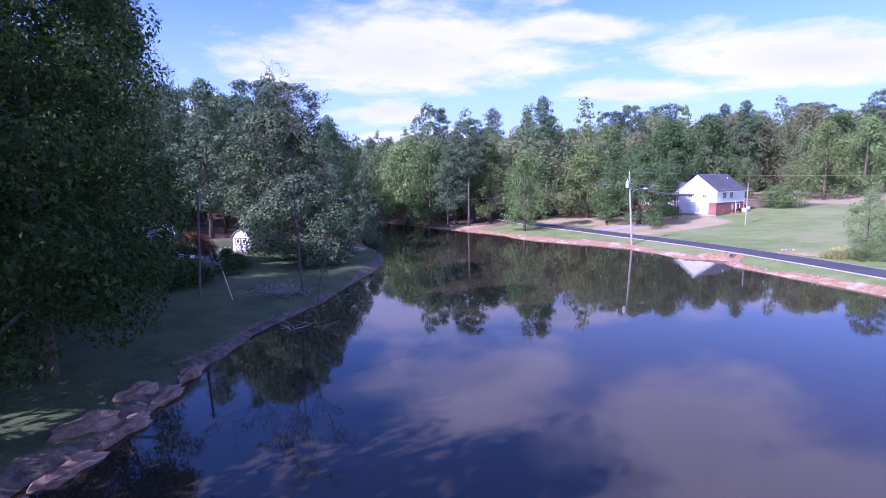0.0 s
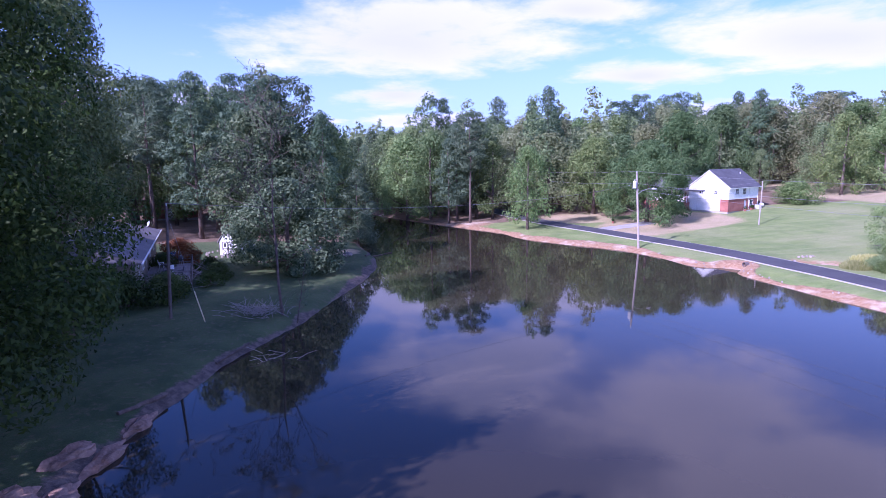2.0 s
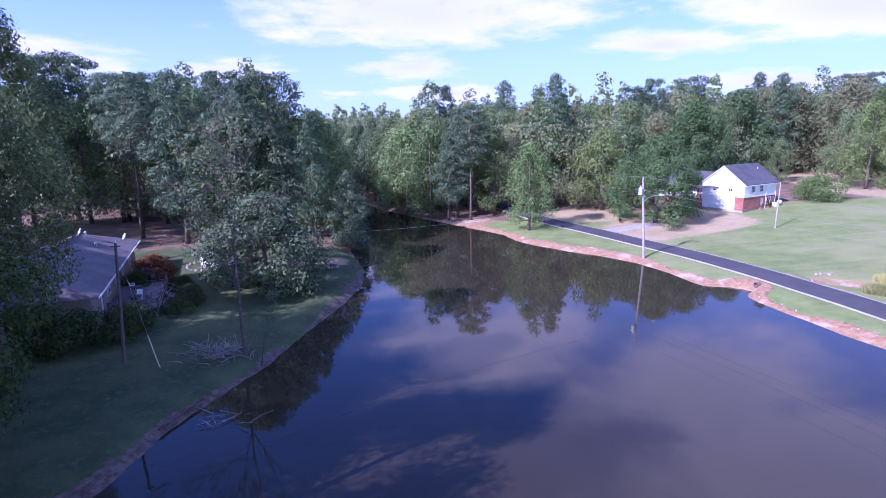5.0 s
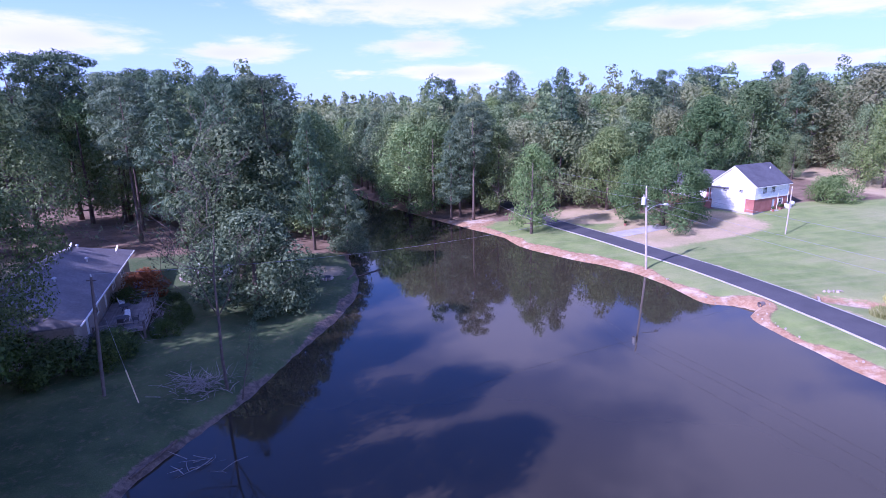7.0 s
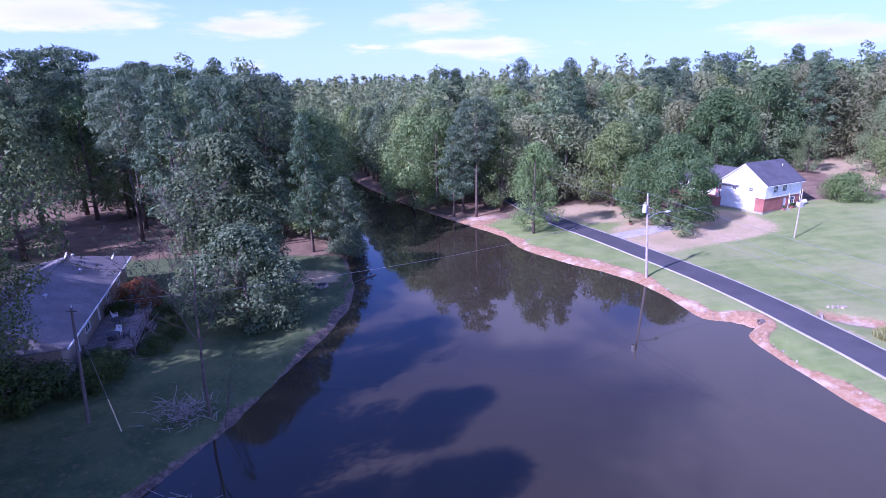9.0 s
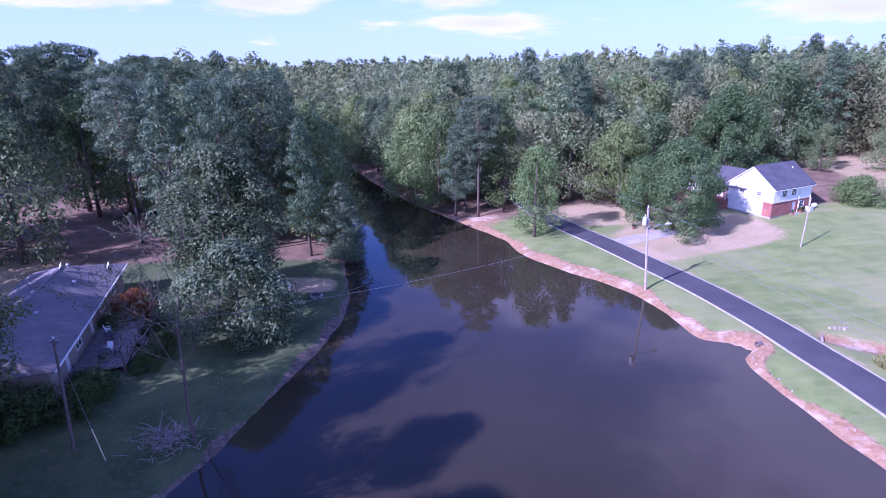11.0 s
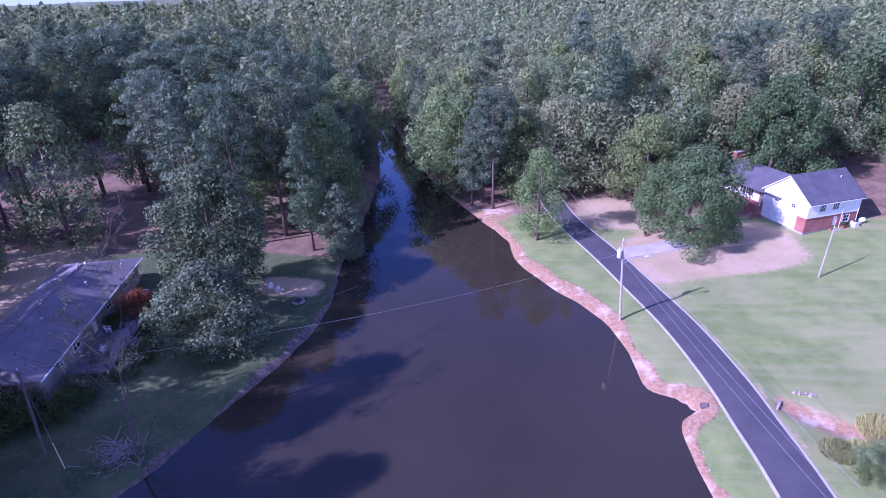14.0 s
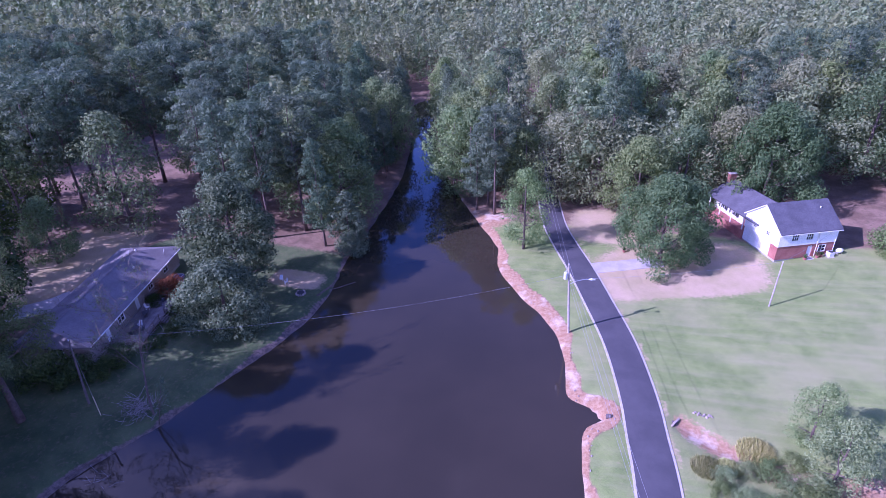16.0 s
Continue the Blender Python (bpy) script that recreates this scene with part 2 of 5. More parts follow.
M_STRAWLEAF = foliage("pale_grass_blades", (0.26, 0.28, 0.10), (0.48, 0.48, 0.24), 0.015)
M_WOODS = foliage("woods_leaves", (0.145, 0.19, 0.095), (0.265, 0.315, 0.16), 0.024, tint=True)


# ---- mesh helpers ----
def mesh_from(name, verts, faces, material=None):
    """A mesh from arrays of vertices and of equal-sided faces."""
    me = bpy.data.meshes.new(name)
    verts, faces = np.asarray(verts, dtype=np.float32), np.asarray(faces, dtype=np.int32)
    me.vertices.add(len(verts))
    me.vertices.foreach_set("co", verts.ravel())
    k = faces.shape[1]
    me.loops.add(faces.size)
    me.loops.foreach_set("vertex_index", faces.ravel())
    me.polygons.add(len(faces))
    me.polygons.foreach_set("loop_start", np.arange(0, faces.size, k, dtype=np.int32))
    me.polygons.foreach_set("use_smooth", np.zeros(len(faces), bool))
    me.update(calc_edges=True)
    if material:
        me.materials.append(material)
    return me


def part(name, bm, material, parent, label=""):
    """Links a bmesh or a ready mesh as one part under a thing."""
    if isinstance(bm, bmesh.types.BMesh):
        me = bpy.data.meshes.new(name)
        bm.normal_update()
        bm.to_mesh(me)
        bm.free()
        me.materials.append(material)
    else:
        me = bm
    ob = new(name, me)
    ob.parent = parent
    if label:
        ob["label"] = label
    return ob


def thing(name, label, category, m=None, group="", kind=""):
    ob = tagged(new(name), label, category, group, kind)
    ob.empty_display_size = 0.2
    if m is not None:
        ob.matrix_world = m
    return ob


def solid(name, bm, material, label, category="", kind="", group=""):
    ob = part(name, bm, material, None)
    return tagged(ob, label, category, group, kind)


def box(bm, x0, x1, y0, y1, z0, z1, bevel=0.0, m=None):
    got = bmesh.ops.create_cube(bm, size=1.0)["verts"]
    for v in got:
        v.co = Vector(((x0 + x1) / 2 + v.co.x * (x1 - x0), (y0 + y1) / 2 + v.co.y * (y1 - y0), (z0 + z1) / 2 + v.co.z * (z1 - z0)))
    if m is not None:
        bmesh.ops.transform(bm, matrix=m, verts=got)
    if bevel:
        edges = {e for v in got for e in v.link_edges}
        bmesh.ops.bevel(bm, geom=list(edges), offset=bevel, segments=1, affect="EDGES")
    return bm


def tube(bm, points, radii, sides=8, caps=True):
    """A tapered tube through points."""
    points = [Vector(p) for p in points]
    rings = []
    for i, p in enumerate(points):
        d = (points[min(i + 1, len(points) - 1)] - points[max(i - 1, 0)]).normalized()
        a = d.orthogonal().normalized() if abs(d.z) < 0.9 else d.cross(Vector((1, 0, 0))).normalized()
        b = d.cross(a)
        rings.append([bm.verts.new(p + (a * math.cos(2 * math.pi * k / sides) + b * math.sin(2 * math.pi * k / sides)) * radii[i]) for k in range(sides)])
    for r, s in zip(rings, rings[1:]):
        for k in range(sides):
            bm.faces.new((r[k], r[(k + 1) % sides], s[(k + 1) % sides], s[k]))
    if caps:
        bm.faces.new(rings[0][::-1])
        bm.faces.new(rings[-1])
    return bm


# ---- the lie of the land ----
SHORE = np.array([(42, -90), (37.5, 10), (34.2, 40), (33.2, 49), (32.5, 54), (32.0, 58), (31.8, 61.5), (32.5, 64.1), (34.0, 65.7), (32.3, 67.3), (29.9, 68.6), (29.2, 72.2),
                  (28.1, 79.0), (25.4, 84.6), (21.5, 89.4), (18.2, 94.1), (15.2, 99.6), (14.3, 105.4), (11.8, 110.8), (7.2, 118.4), (-2.6, 136.6), (-14.3, 164.4), (-27, 203),
                  (-35, 228), (-43, 226), (-36, 210), (-24.5, 170), (-17, 140), (-13.4, 110), (-12.4, 95.5), (-10.8, 87.5), (-10.0, 80.5), (-10.6, 73.8), (-13.0, 65.2),
                  (-15.4, 58.3), (-17.2, 52.2), (-20.2, 46), (-22.0, 40), (-23.5, 33.5), (-24.4, 27), (-28, 10), (-34, -90)])
ROAD = np.array([(40, -90), (40.6, 10), (40.2, 40), (39.5, 56), (38.8, 63), (38.0, 70), (36.0, 80), (32.9, 90), (29.6, 100), (26.2, 109), (23.6, 117), (21.0, 130), (18, 146), (11, 172), (4, 200), (-12, 260)])
ROAD_Z = np.array([0.85, 0.85, 0.85, 0.85, 0.85, 0.85, 0.85, 0.9, 1.0, 1.1, 1.25, 1.5, 2.0, 2.8, 3.6, 5.0])
ROAD_HALF = 2.1
CREEK = np.array([(42.2, 66.6), (45.5, 64.4), (49.5, 61.8), (56, 60.5), (66, 62), (80, 66)])


def smooth_line(p, n):
    """Resample a polyline through a Catmull-Rom curve."""
    p = np.vstack([2 * p[0] - p[1], p, 2 * p[-1] - p[-2]])
    out = []
    for i in range(1, len(p) - 2):
        t = np.linspace(0, 1, n, endpoint=False)[:, None]
        a, b, c, d = p[i - 1], p[i], p[i + 1], p[i + 2]
        out.append(0.5 * (2 * b + (c - a) * t + (2 * a - 5 * b + 4 * c - d) * t ** 2 + (3 * b - a - 3 * c + d) * t ** 3))
    return np.vstack(out + [p[-2][None]])


SHORE_FINE = smooth_line(np.vstack([SHORE, SHORE[:1]]), 4)
ROAD_FINE = smooth_line(np.column_stack([ROAD, ROAD_Z]), 6)


def line_distance(x, y, line):
    """Distance to a polyline, and the share of the way along its nearest piece."""
    best, where = np.full(x.shape, 1e9), np.zeros(x.shape)
    for i in range(len(line) - 1):
        ax, ay = line[i][:2]
        dx, dy = line[i + 1][0] - ax, line[i + 1][1] - ay
        t = np.clip(((x - ax) * dx + (y - ay) * dy) / (dx * dx + dy * dy + 1e-9), 0, 1)
        d = np.hypot(x - ax - t * dx, y - ay - t * dy)
        near = d < best
        best, where = np.where(near, d, best), np.where(near, i + t, where)
    return best, where


def inside(x, y, line):
    odd = np.zeros(x.shape, bool)
    for (ax, ay), (bx, by) in zip(line[:, :2], np.roll(line[:, :2], -1, axis=0)):
        cross = (ay > y) != (by > y)
        odd ^= cross & (x < (bx - ax) * (y - ay) / (by - ay + 1e-12) + ax)
    return odd


def ease(v, lo, hi):
    t = np.clip((v - lo) / (hi - lo), 0, 1)
    return t * t * (3 - 2 * t)


def wander(x, y, s):
    """Cheap smooth noise from sines, about -1 to 1."""
    return (np.sin(x / s + 1.7 * np.sin(y / s * 0.8 + 0.4)) + np.sin(y / s * 1.3 + 1.3 * np.sin(x / s * 0.7 + 2.1)) + np.sin((x + y) / s * 0.6 + 0.9)) / 3


def land(x, y):
    """Height of the ground, distance from the shore, from the road and from the creek."""
    x, y = np.asarray(x, float), np.asarray(y, float)
    d, _ = line_distance(x, y, SHORE_FINE)
    d = np.where(inside(x, y, SHORE_FINE), -d, d)
    right = np.interp(d, [-6, -1.5, 0, 0.7, 2.5, 5, 9, 20, 38, 70, 120, 300, 5000], [-1.6, -0.5, 0, 0.3, 0.55, 0.7, 0.8, 0.95, 2.3, 4.2, 6.5, 10, 12])
    left = np.interp(d, [-6, -1.5, 0, 0.5, 2, 10, 20, 60, 120, 300, 5000], [-1.6, -0.5, 0, 0.45, 0.75, 1.15, 1.4, 2.2, 4.5, 9, 12])
    mid = np.interp(y, [-90, 50, 100, 140, 220, 400], [5, 8, 3, -10, -38, -60])
    w = ease(x - mid, -14, 14)
    z = left * (1 - w) + right * w
    z = z + np.where(d > 3, 0.09 * wander(x, y, 6.0) * np.clip((d - 3) / 8, 0, 1), 0) + np.where(np.abs(d) < 6, 0.07 * wander(x, y, 1.3), 0)
    r, along = line_distance(x, y, ROAD_FINE)
    rz = np.interp(along, np.arange(len(ROAD_FINE)), ROAD_FINE[:, 2])
    k = ease(r, 3.0, 6.0)
    z = np.where(d > 0.3, (rz - 0.10) * (1 - k) + z * k, z)
    c, at = line_distance(x, y, CREEK)
    z = z - 0.5 * np.exp(-(c / 1.2) ** 2) * (r > 3.2) - 0.22 * np.exp(-(c / 5.0) ** 2) * (r > 3.2) * ease(r, 3.2, 6)
    return z, d, r, c


def height(x, y):
    return float(land(np.array([x]), np.array([y]))[0][0])


def spread(fine0, fine1, step, far0, far1):
    """Grid lines: even in the middle, wider and wider outside."""
    mid = list(np.arange(fine0, fine1 + 1e-6, step))
    out, s, v = [], step, fine1
    while v < far1:
        s *= 1.22
        v += s
        out.append(min(v, far1))
    low, s, v = [], step, fine0
    while v > far0:
        s *= 1.22
        v -= s
        low.append(max(v, far0))
    return np.array(low[::-1] + mid + out)


def build_ground():
    xs, ys = spread(-62, 92, 0.8, -4600, 4600), spread(20, 150, 0.8, -4600, 4600)
    gx, gy = np.meshgrid(xs, ys)
    gx, gy = gx.ravel(), gy.ravel()
    z, d, r, c = land(gx, gy)
    nx, ny = len(xs), len(ys)
    i = (np.arange(ny - 1)[:, None] * nx + np.arange(nx - 1)[None, :]).ravel()
    me = mesh_from("ground", np.column_stack([gx, gy, z]), np.column_stack([i, i + 1, i + nx + 1, i + nx]), M_GROUND)
    wob = wander(gx, gy, 4.0)
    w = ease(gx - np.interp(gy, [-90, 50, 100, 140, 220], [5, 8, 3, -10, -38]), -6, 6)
    bare = np.clip(w + 0.55 * (1 - ease(gy, 36, 42)) + 0.3 * np.exp(-((gy - 62) / 6.0) ** 2), 0.0, 1) * (1 - 0.85 * ease(gy, 118, 132))
    nib = wander(gx + 9, gy - 4, 1.5)
    bare = np.maximum(bare, 0.16 * (1 - ease(gy, 84, 92)) * (1 - w))
    clay = (1 - ease(d + wob * 0.7 + nib * 0.55 - 1.2 * bare + 0.2 * (1 - np.clip(bare * 2, 0, 1)), -0.3, 1.1)) + 0.75 * np.exp(-(c / 2.2) ** 2) * ease(r, 2.5, 4)
    clay = np.maximum(clay, 0.8 * np.exp(-((gx - 11) / 5.0) ** 2 - ((gy - 118) / 6.0) ** 2))
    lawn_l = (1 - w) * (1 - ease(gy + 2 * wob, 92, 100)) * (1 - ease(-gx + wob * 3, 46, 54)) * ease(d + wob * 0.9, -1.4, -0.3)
    lawn_r = w * (1 - ease(gy + 0.12 * (gx - 40) + wob * 2, 112, 118)) * ease(d + wob * 0.7 + nib * 0.5, 1.0, 2.3) * (1 - ease(gx + 0.5 * (gy - 80), 104, 114))
    yard = 1.25 * np.exp(-((gx - 45.5 + 1.2 * wob) / 14.0) ** 4 - ((gy - 101.5 - 0.22 * (gx - 45) + 1.3 * wob) / 8.8) ** 4) + np.exp(-((gx - 33) / 7.0) ** 4 - ((gy - 118) / 8.0) ** 4)
    hill = w * ease(gx + wob * 4, 84, 96) * ease(gy, 96, 104)
    strip = (0.5 + 0.25 * nib) * (1 - ease(np.abs(r - 2.5), 0.4, 1.0)) * ease(gx - np.interp(gy, ROAD[:, 1], ROAD[:, 0]), -0.5, 0.5)
    dry_l = (1 - w) * (np.exp(-((gx + 17) / 5.0) ** 4 - ((gy - 86) / 3.0) ** 4) + np.exp(-((gx + 60) / 9.0) ** 4 - ((gy - 82) / 16.0) ** 4))
    dry = np.maximum.reduce([yard, hill * 0.9, strip * 0.9, dry_l])
    # alpha marks the left bank, where shade is mixed into grass and clay
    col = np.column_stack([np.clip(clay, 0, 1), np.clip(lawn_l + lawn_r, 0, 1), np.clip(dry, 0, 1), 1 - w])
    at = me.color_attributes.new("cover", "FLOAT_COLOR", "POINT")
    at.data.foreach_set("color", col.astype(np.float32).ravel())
    me.polygons.foreach_set("use_smooth", np.ones(len(me.polygons), bool))
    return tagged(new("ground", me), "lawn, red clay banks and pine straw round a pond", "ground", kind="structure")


build_ground()
bm = bmesh.new()
vs = [bm.verts.new(p) for p in ((-60, -95, 0), (46, -95, 0), (46, 235, 0), (-60, 235, 0))]
bm.faces.new(vs)
solid("water", bm, M_WATER, "still murky brown pond mirroring the sky", "pond", "structure")


def strip_mesh(line, offsets, drops):
    """Sweep a cross-section of sideways offsets and drops along a line with heights."""
    t = np.gradient(line[:, :2], axis=0)
    t /= np.linalg.norm(t, axis=1)[:, None]
    n = np.column_stack([t[:, 1], -t[:, 0]])
    rows = [np.column_stack([line[:, :2] + n * o, line[:, 2] + dz]) for o, dz in zip(offsets, drops)]
    v = np.stack(rows, axis=1).reshape(-1, 3)
    k = len(offsets)
    i = (np.arange(len(line) - 1)[:, None] * k + np.arange(k - 1)[None, :]).ravel()
    return v, np.column_stack([i, i + 1, i + k + 1, i + k])


v, f = strip_mesh(ROAD_FINE, (-2.12, -2.1, -1.0, 0, 1.0, 2.1, 2.12), (-0.3, 0.0, 0.035, 0.05, 0.035, 0.0, -0.3))
tagged(new("road", mesh_from("road", v, f, M_ASPHALT)), "narrow road of fresh dark asphalt along the pond", "road", kind="structure")
for side in (-1, 1):
    o = sorted((side * 2.1, side * 2.38))
    v, f = strip_mesh(ROAD_FINE, (o[0], o[0] + 0.01, o[1] - 0.01, o[1]), (-0.35, -0.025, -0.03, -0.35))
    tagged(new("shoulder", mesh_from("shoulder", v, f, M_GRAVEL)), "thin pale gravel edge beside the asphalt", "road shoulder", kind="structure")
DRIVE = smooth_line(np.array([(31.0, 100.3, 1.68), (35, 101.8, 1.95), (39, 103.2, 2.35), (43, 104.4, 2.85)]), 5)
DRIVE[:, 2] = land(DRIVE[:, 0], DRIVE[:, 1])[0] + 0.06
v, f = strip_mesh(DRIVE, (-1.7, -1.68, 0, 1.68, 1.7), (-0.3, 0.0, 0.02, 0.0, -0.3))
tagged(new("driveway", mesh_from("driveway", v, f, M_CONCRETE)), "pale worn concrete driveway up to a house", "driveway", kind="structure")


# ---- trees ----
def leaves(centres, radii, n, size, rng, flat=1.0, aspect=0.55, up=0.35, spin=0.5):
    """n leaf sprays, each a pointed blade, scattered over the shells of clumps."""
    centres, radii = np.asarray(centres), np.asarray(radii)
    pick = rng.choice(len(centres), n, p=radii ** 2 / np.sum(radii ** 2))
    d = rng.normal(size=(n, 3))
    d /= np.linalg.norm(d, axis=1)[:, None]
    r = radii[pick] * (0.45 + 0.6 * rng.random(n) ** 0.6)
    p = centres[pick] + d * r[:, None] * np.array([1, 1, flat])
    nrm = d + rng.normal(size=(n, 3)) * spin * 0.62 + np.array([0, 0, up])
    nrm /= np.linalg.norm(nrm, axis=1)[:, None]
    a = np.cross(nrm, rng.normal(size=(n, 3)))
    a /= np.linalg.norm(a, axis=1)[:, None] + 1e-9
    b = np.cross(nrm, a)
    s = size * (0.6 + 0.8 * rng.random(n))[:, None]
    v = np.stack([p - a * s, p + a * s * 0.6 + b * s * aspect, p + a * s * 0.6 - b * s * aspect], axis=1).reshape(-1, 3)
    return v, np.arange(3 * n).reshape(-1, 3)


def hard_clumps(h, r, low, n, rng, top=0.55, lump=0.26):
    """Clump centres of a broadleaf crown: wide at the shoulder, rounded above."""
    out, rad = [], []
    for i in range(n):
        k = (i + rng.random()) / n
        z = low + (h - low) * k
        prof = math.sin(math.pi * min(1, 0.18 + 0.82 * k) ** 0.85) ** 0.6 if k > 0.02 else 0.5
        prof *= 1.0 if k < top else (1 - ((k - top) / (1 - top)) ** 2) ** 0.5 * 0.95 + 0.05
        a = rng.random() * 6.283
        q = r * prof * (0.4 + 0.62 * rng.random() ** 0.55) * (1 + 0.16 * math.sin(3 * a + h))
        c = r * (lump + 0.17 * rng.random())
        out.append((q * math.cos(a), q * math.sin(a), min(z, h - c * 0.8)))
        rad.append(c)
    return np.array(out), np.array(rad)


def pine_clumps(h, r, low, n, rng):
    out, rad = [], []
    for i in range(n):
        k = (i + rng.random()) / n
        z = low + (h - low) * k
        a = i * 2.4 + rng.random()
        q = r * (1 - k) ** 0.55 * (0.35 + 0.65 * rng.random()) * (0.55 + 0.45 * min(1, k * 3))
        out.append((q * math.cos(a), q * math.sin(a), z))
        rad.append(r * (0.22 + 0.16 * rng.random()) * (1.1 - 0.4 * k))
    return np.array(out), np.array(rad)


def dome_clumps(h, r, low, n, rng):
    """Clumps of an old pine: loose tiers of branches below a rounded head."""
    out, rad = [], []
    for i in range(n):
        k = (i + rng.random()) / n
        z = low + (h - low) * k
        prof = (0.45 + 0.55 * min(1, k / 0.45)) if k < 0.7 else math.sqrt(max(0.05, 1 - ((k - 0.7) / 0.32) ** 2))
        a = i * 2.4 + rng.random() * 1.2
        q = r * prof * (0.3 + 0.6 * rng.random() ** 0.6)
        out.append((q * math.cos(a), q * math.sin(a), min(z, h - r * 0.2)))
        rad.append(r * (0.2 + 0.15 * rng.random()))
    return np.array(out), np.array(rad)


def trunk_mesh(h, base, centres, limbs, rng, sides=7, lean=0.02, material=None, reach=0.92, first=0.0):
    bm = bmesh.new()
    bend = [(rng.normal() * lean * h * 0.4, rng.normal() * lean * h * 0.4) for _ in range(5)]
    pts = [(0, 0, -0.4)] + [(bend[i][0] * (i + 1) / 5, bend[i][1] * (i + 1) / 5, h * reach * (i + 1) / 5) for i in range(5)]
    radii = [base * 1.35] + [base * (1 - 0.17 * (i + 1)) for i in range(5)]
    tube(bm, pts, radii, sides)
    order = rng.permutation(len(centres))[:limbs]
    for j in order:
        c = centres[j]
        z0 = max(h * 0.12, first, c[2] - (0.35 + 0.3 * rng.random()) * math.hypot(c[0], c[1]) - 0.4)
        z0 = min(z0, h * 0.85)
        k = z0 / (h * reach) * 5
        i = min(4, int(k))
        bx = np.interp(z0, [p[2] for p in pts], [p[0] for p in pts])
        by = np.interp(z0, [p[2] for p in pts], [p[1] for p in pts])
        rr = base * max(0.1, (1 - 0.17 * k)) * 0.42
        m = (bx * 0.5 + c[0] * 0.5 + rng.normal() * 0.2, by * 0.5 + c[1] * 0.5 + rng.normal() * 0.2, z0 * 0.5 + c[2] * 0.5 - 0.1 * abs(c[0]))
        tube(bm, [(bx, by, z0), m, tuple(c)], [rr, rr * 0.65, rr * 0.2], 5, caps=False)
    me = bpy.data.meshes.new("trunk")
    bm.to_mesh(me)
    bm.free()
    me.materials.append(material or M_BARK)
    me.polygons.foreach_set("use_smooth", np.ones(len(me.polygons), bool))
    return me


KINDS = {}


def make_kind(key, kind, h, r, low, clumps, n, size, mat, base, seed, limbs=12, flat=0.85, aspect=0.55, sides=7, bark=None, up=0.35, top=0.55, lump=0.26):
    rng = np.random.default_rng(seed)
    if kind == "pine":
        c, rad = pine_clumps(h, r, low, clumps, rng)
    elif kind == "dome":
        c, rad = dome_clumps(h, r, low, clumps, rng)
    elif kind == "cone":
        c, rad = pine_clumps(h, r, low, clumps, rng)
        rad = rad * (1.25 - 0.6 * (c[:, 2] - low) / (h - low))
    else:
        c, rad = hard_clumps(h, r, low, clumps, rng, top, lump)
    v, f = leaves(c, rad, n, size, rng, flat, aspect, up)
    v[:, 2] = np.maximum(v[:, 2], 0.1)
    KINDS[key] = (trunk_mesh(h, base, c, limbs, rng, sides, material=bark), mesh_from("crown", v, f, mat), h)
    return v, f


def plant(key, x, y, h=None, wide=1.0, turn=0.0, name="tree", label="", category="tree", group="", lean=(0, 0)):
    """Stands a tree of that kind on the ground at x, y, scaled to the height h."""
    tr, cr, h0 = KINDS[key]
    s = (h or h0) / h0
    ob = thing(name, label, category, pose(x, y, height(x, y) - 0.05, lean[0], lean[1], turn) @ Matrix.Diagonal((s * wide, s * wide, s, 1)), group)
    part("trunk", tr, None, ob)
    part("crown", cr, None, ob)
    return ob


make_kind("oak_a", "hard", 17, 6.4, 1.4, 90, 8600, 0.235, M_HARD, 0.36, 11, lump=0.2)
make_kind("oak_b", "hard", 18, 5.8, 1.8, 84, 8000, 0.235, M_HARD, 0.34, 12, lump=0.2)
make_kind("light_a", "hard", 15, 5.2, 1.0, 76, 7200, 0.22, M_LIGHT, 0.30, 13, lump=0.2)
make_kind("grey_oak", "hard", 17, 7.0, 1.8, 90, 8800, 0.24, M_GREYLEAF, 0.36, 29, top=0.45, lump=0.2)
make_kind("silver", "hard", 17, 5.6, 3.8, 150, 30000, 0.19, M_SILVER, 0.34, 14, top=0.4, lump=0.16)
make_kind("magnolia", "hard", 10, 5.0, 0.4, 110, 20000, 0.18, M_SILVER, 0.3, 15, top=0.35, lump=0.18)
make_kind("shade", "hard", 14, 7.4, 1.2, 150, 32000, 0.18, M_DEEP, 0.36, 16, top=0.4, lump=0.09)
make_kind("shade_light", "hard", 14, 7.0, 1.2, 110, 18000, 0.21, M_LIGHT, 0.34, 19, top=0.45, lump=0.14)
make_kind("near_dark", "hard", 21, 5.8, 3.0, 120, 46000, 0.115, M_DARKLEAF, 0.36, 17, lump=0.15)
make_kind("near_light", "hard", 22, 5.2, 5.0, 110, 42000, 0.11, M_HARD, 0.36, 18, lump=0.15)
# coarse tree for the added shade casters west of the pond
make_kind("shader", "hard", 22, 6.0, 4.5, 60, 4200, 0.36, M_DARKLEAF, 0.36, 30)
make_kind("pine_a", "dome", 22, 4.9, 8.5, 60, 6600, 0.30, M_PINE, 0.27, 21, 26, 0.5, 0.28)
make_kind("pine_b", "dome", 23, 4.3, 11.0, 48, 5600, 0.30, M_PINE, 0.25, 22, 20, 0.5, 0.28)
make_kind("pine_c", "pine", 20, 4.6, 4.0, 66, 6800, 0.30, M_PINE, 0.27, 23, 26, 0.5, 0.28)
make_kind("cone", "cone", 12, 4.2, 0.6, 60, 9500, 0.20, M_PINE, 0.22, 24, 14, 0.6, 0.45)
make_kind("bush", "hard", 5, 4.6, 0.3, 44, 9000, 0.16, M_LIGHT, 0.14, 25, 10, top=0.3)
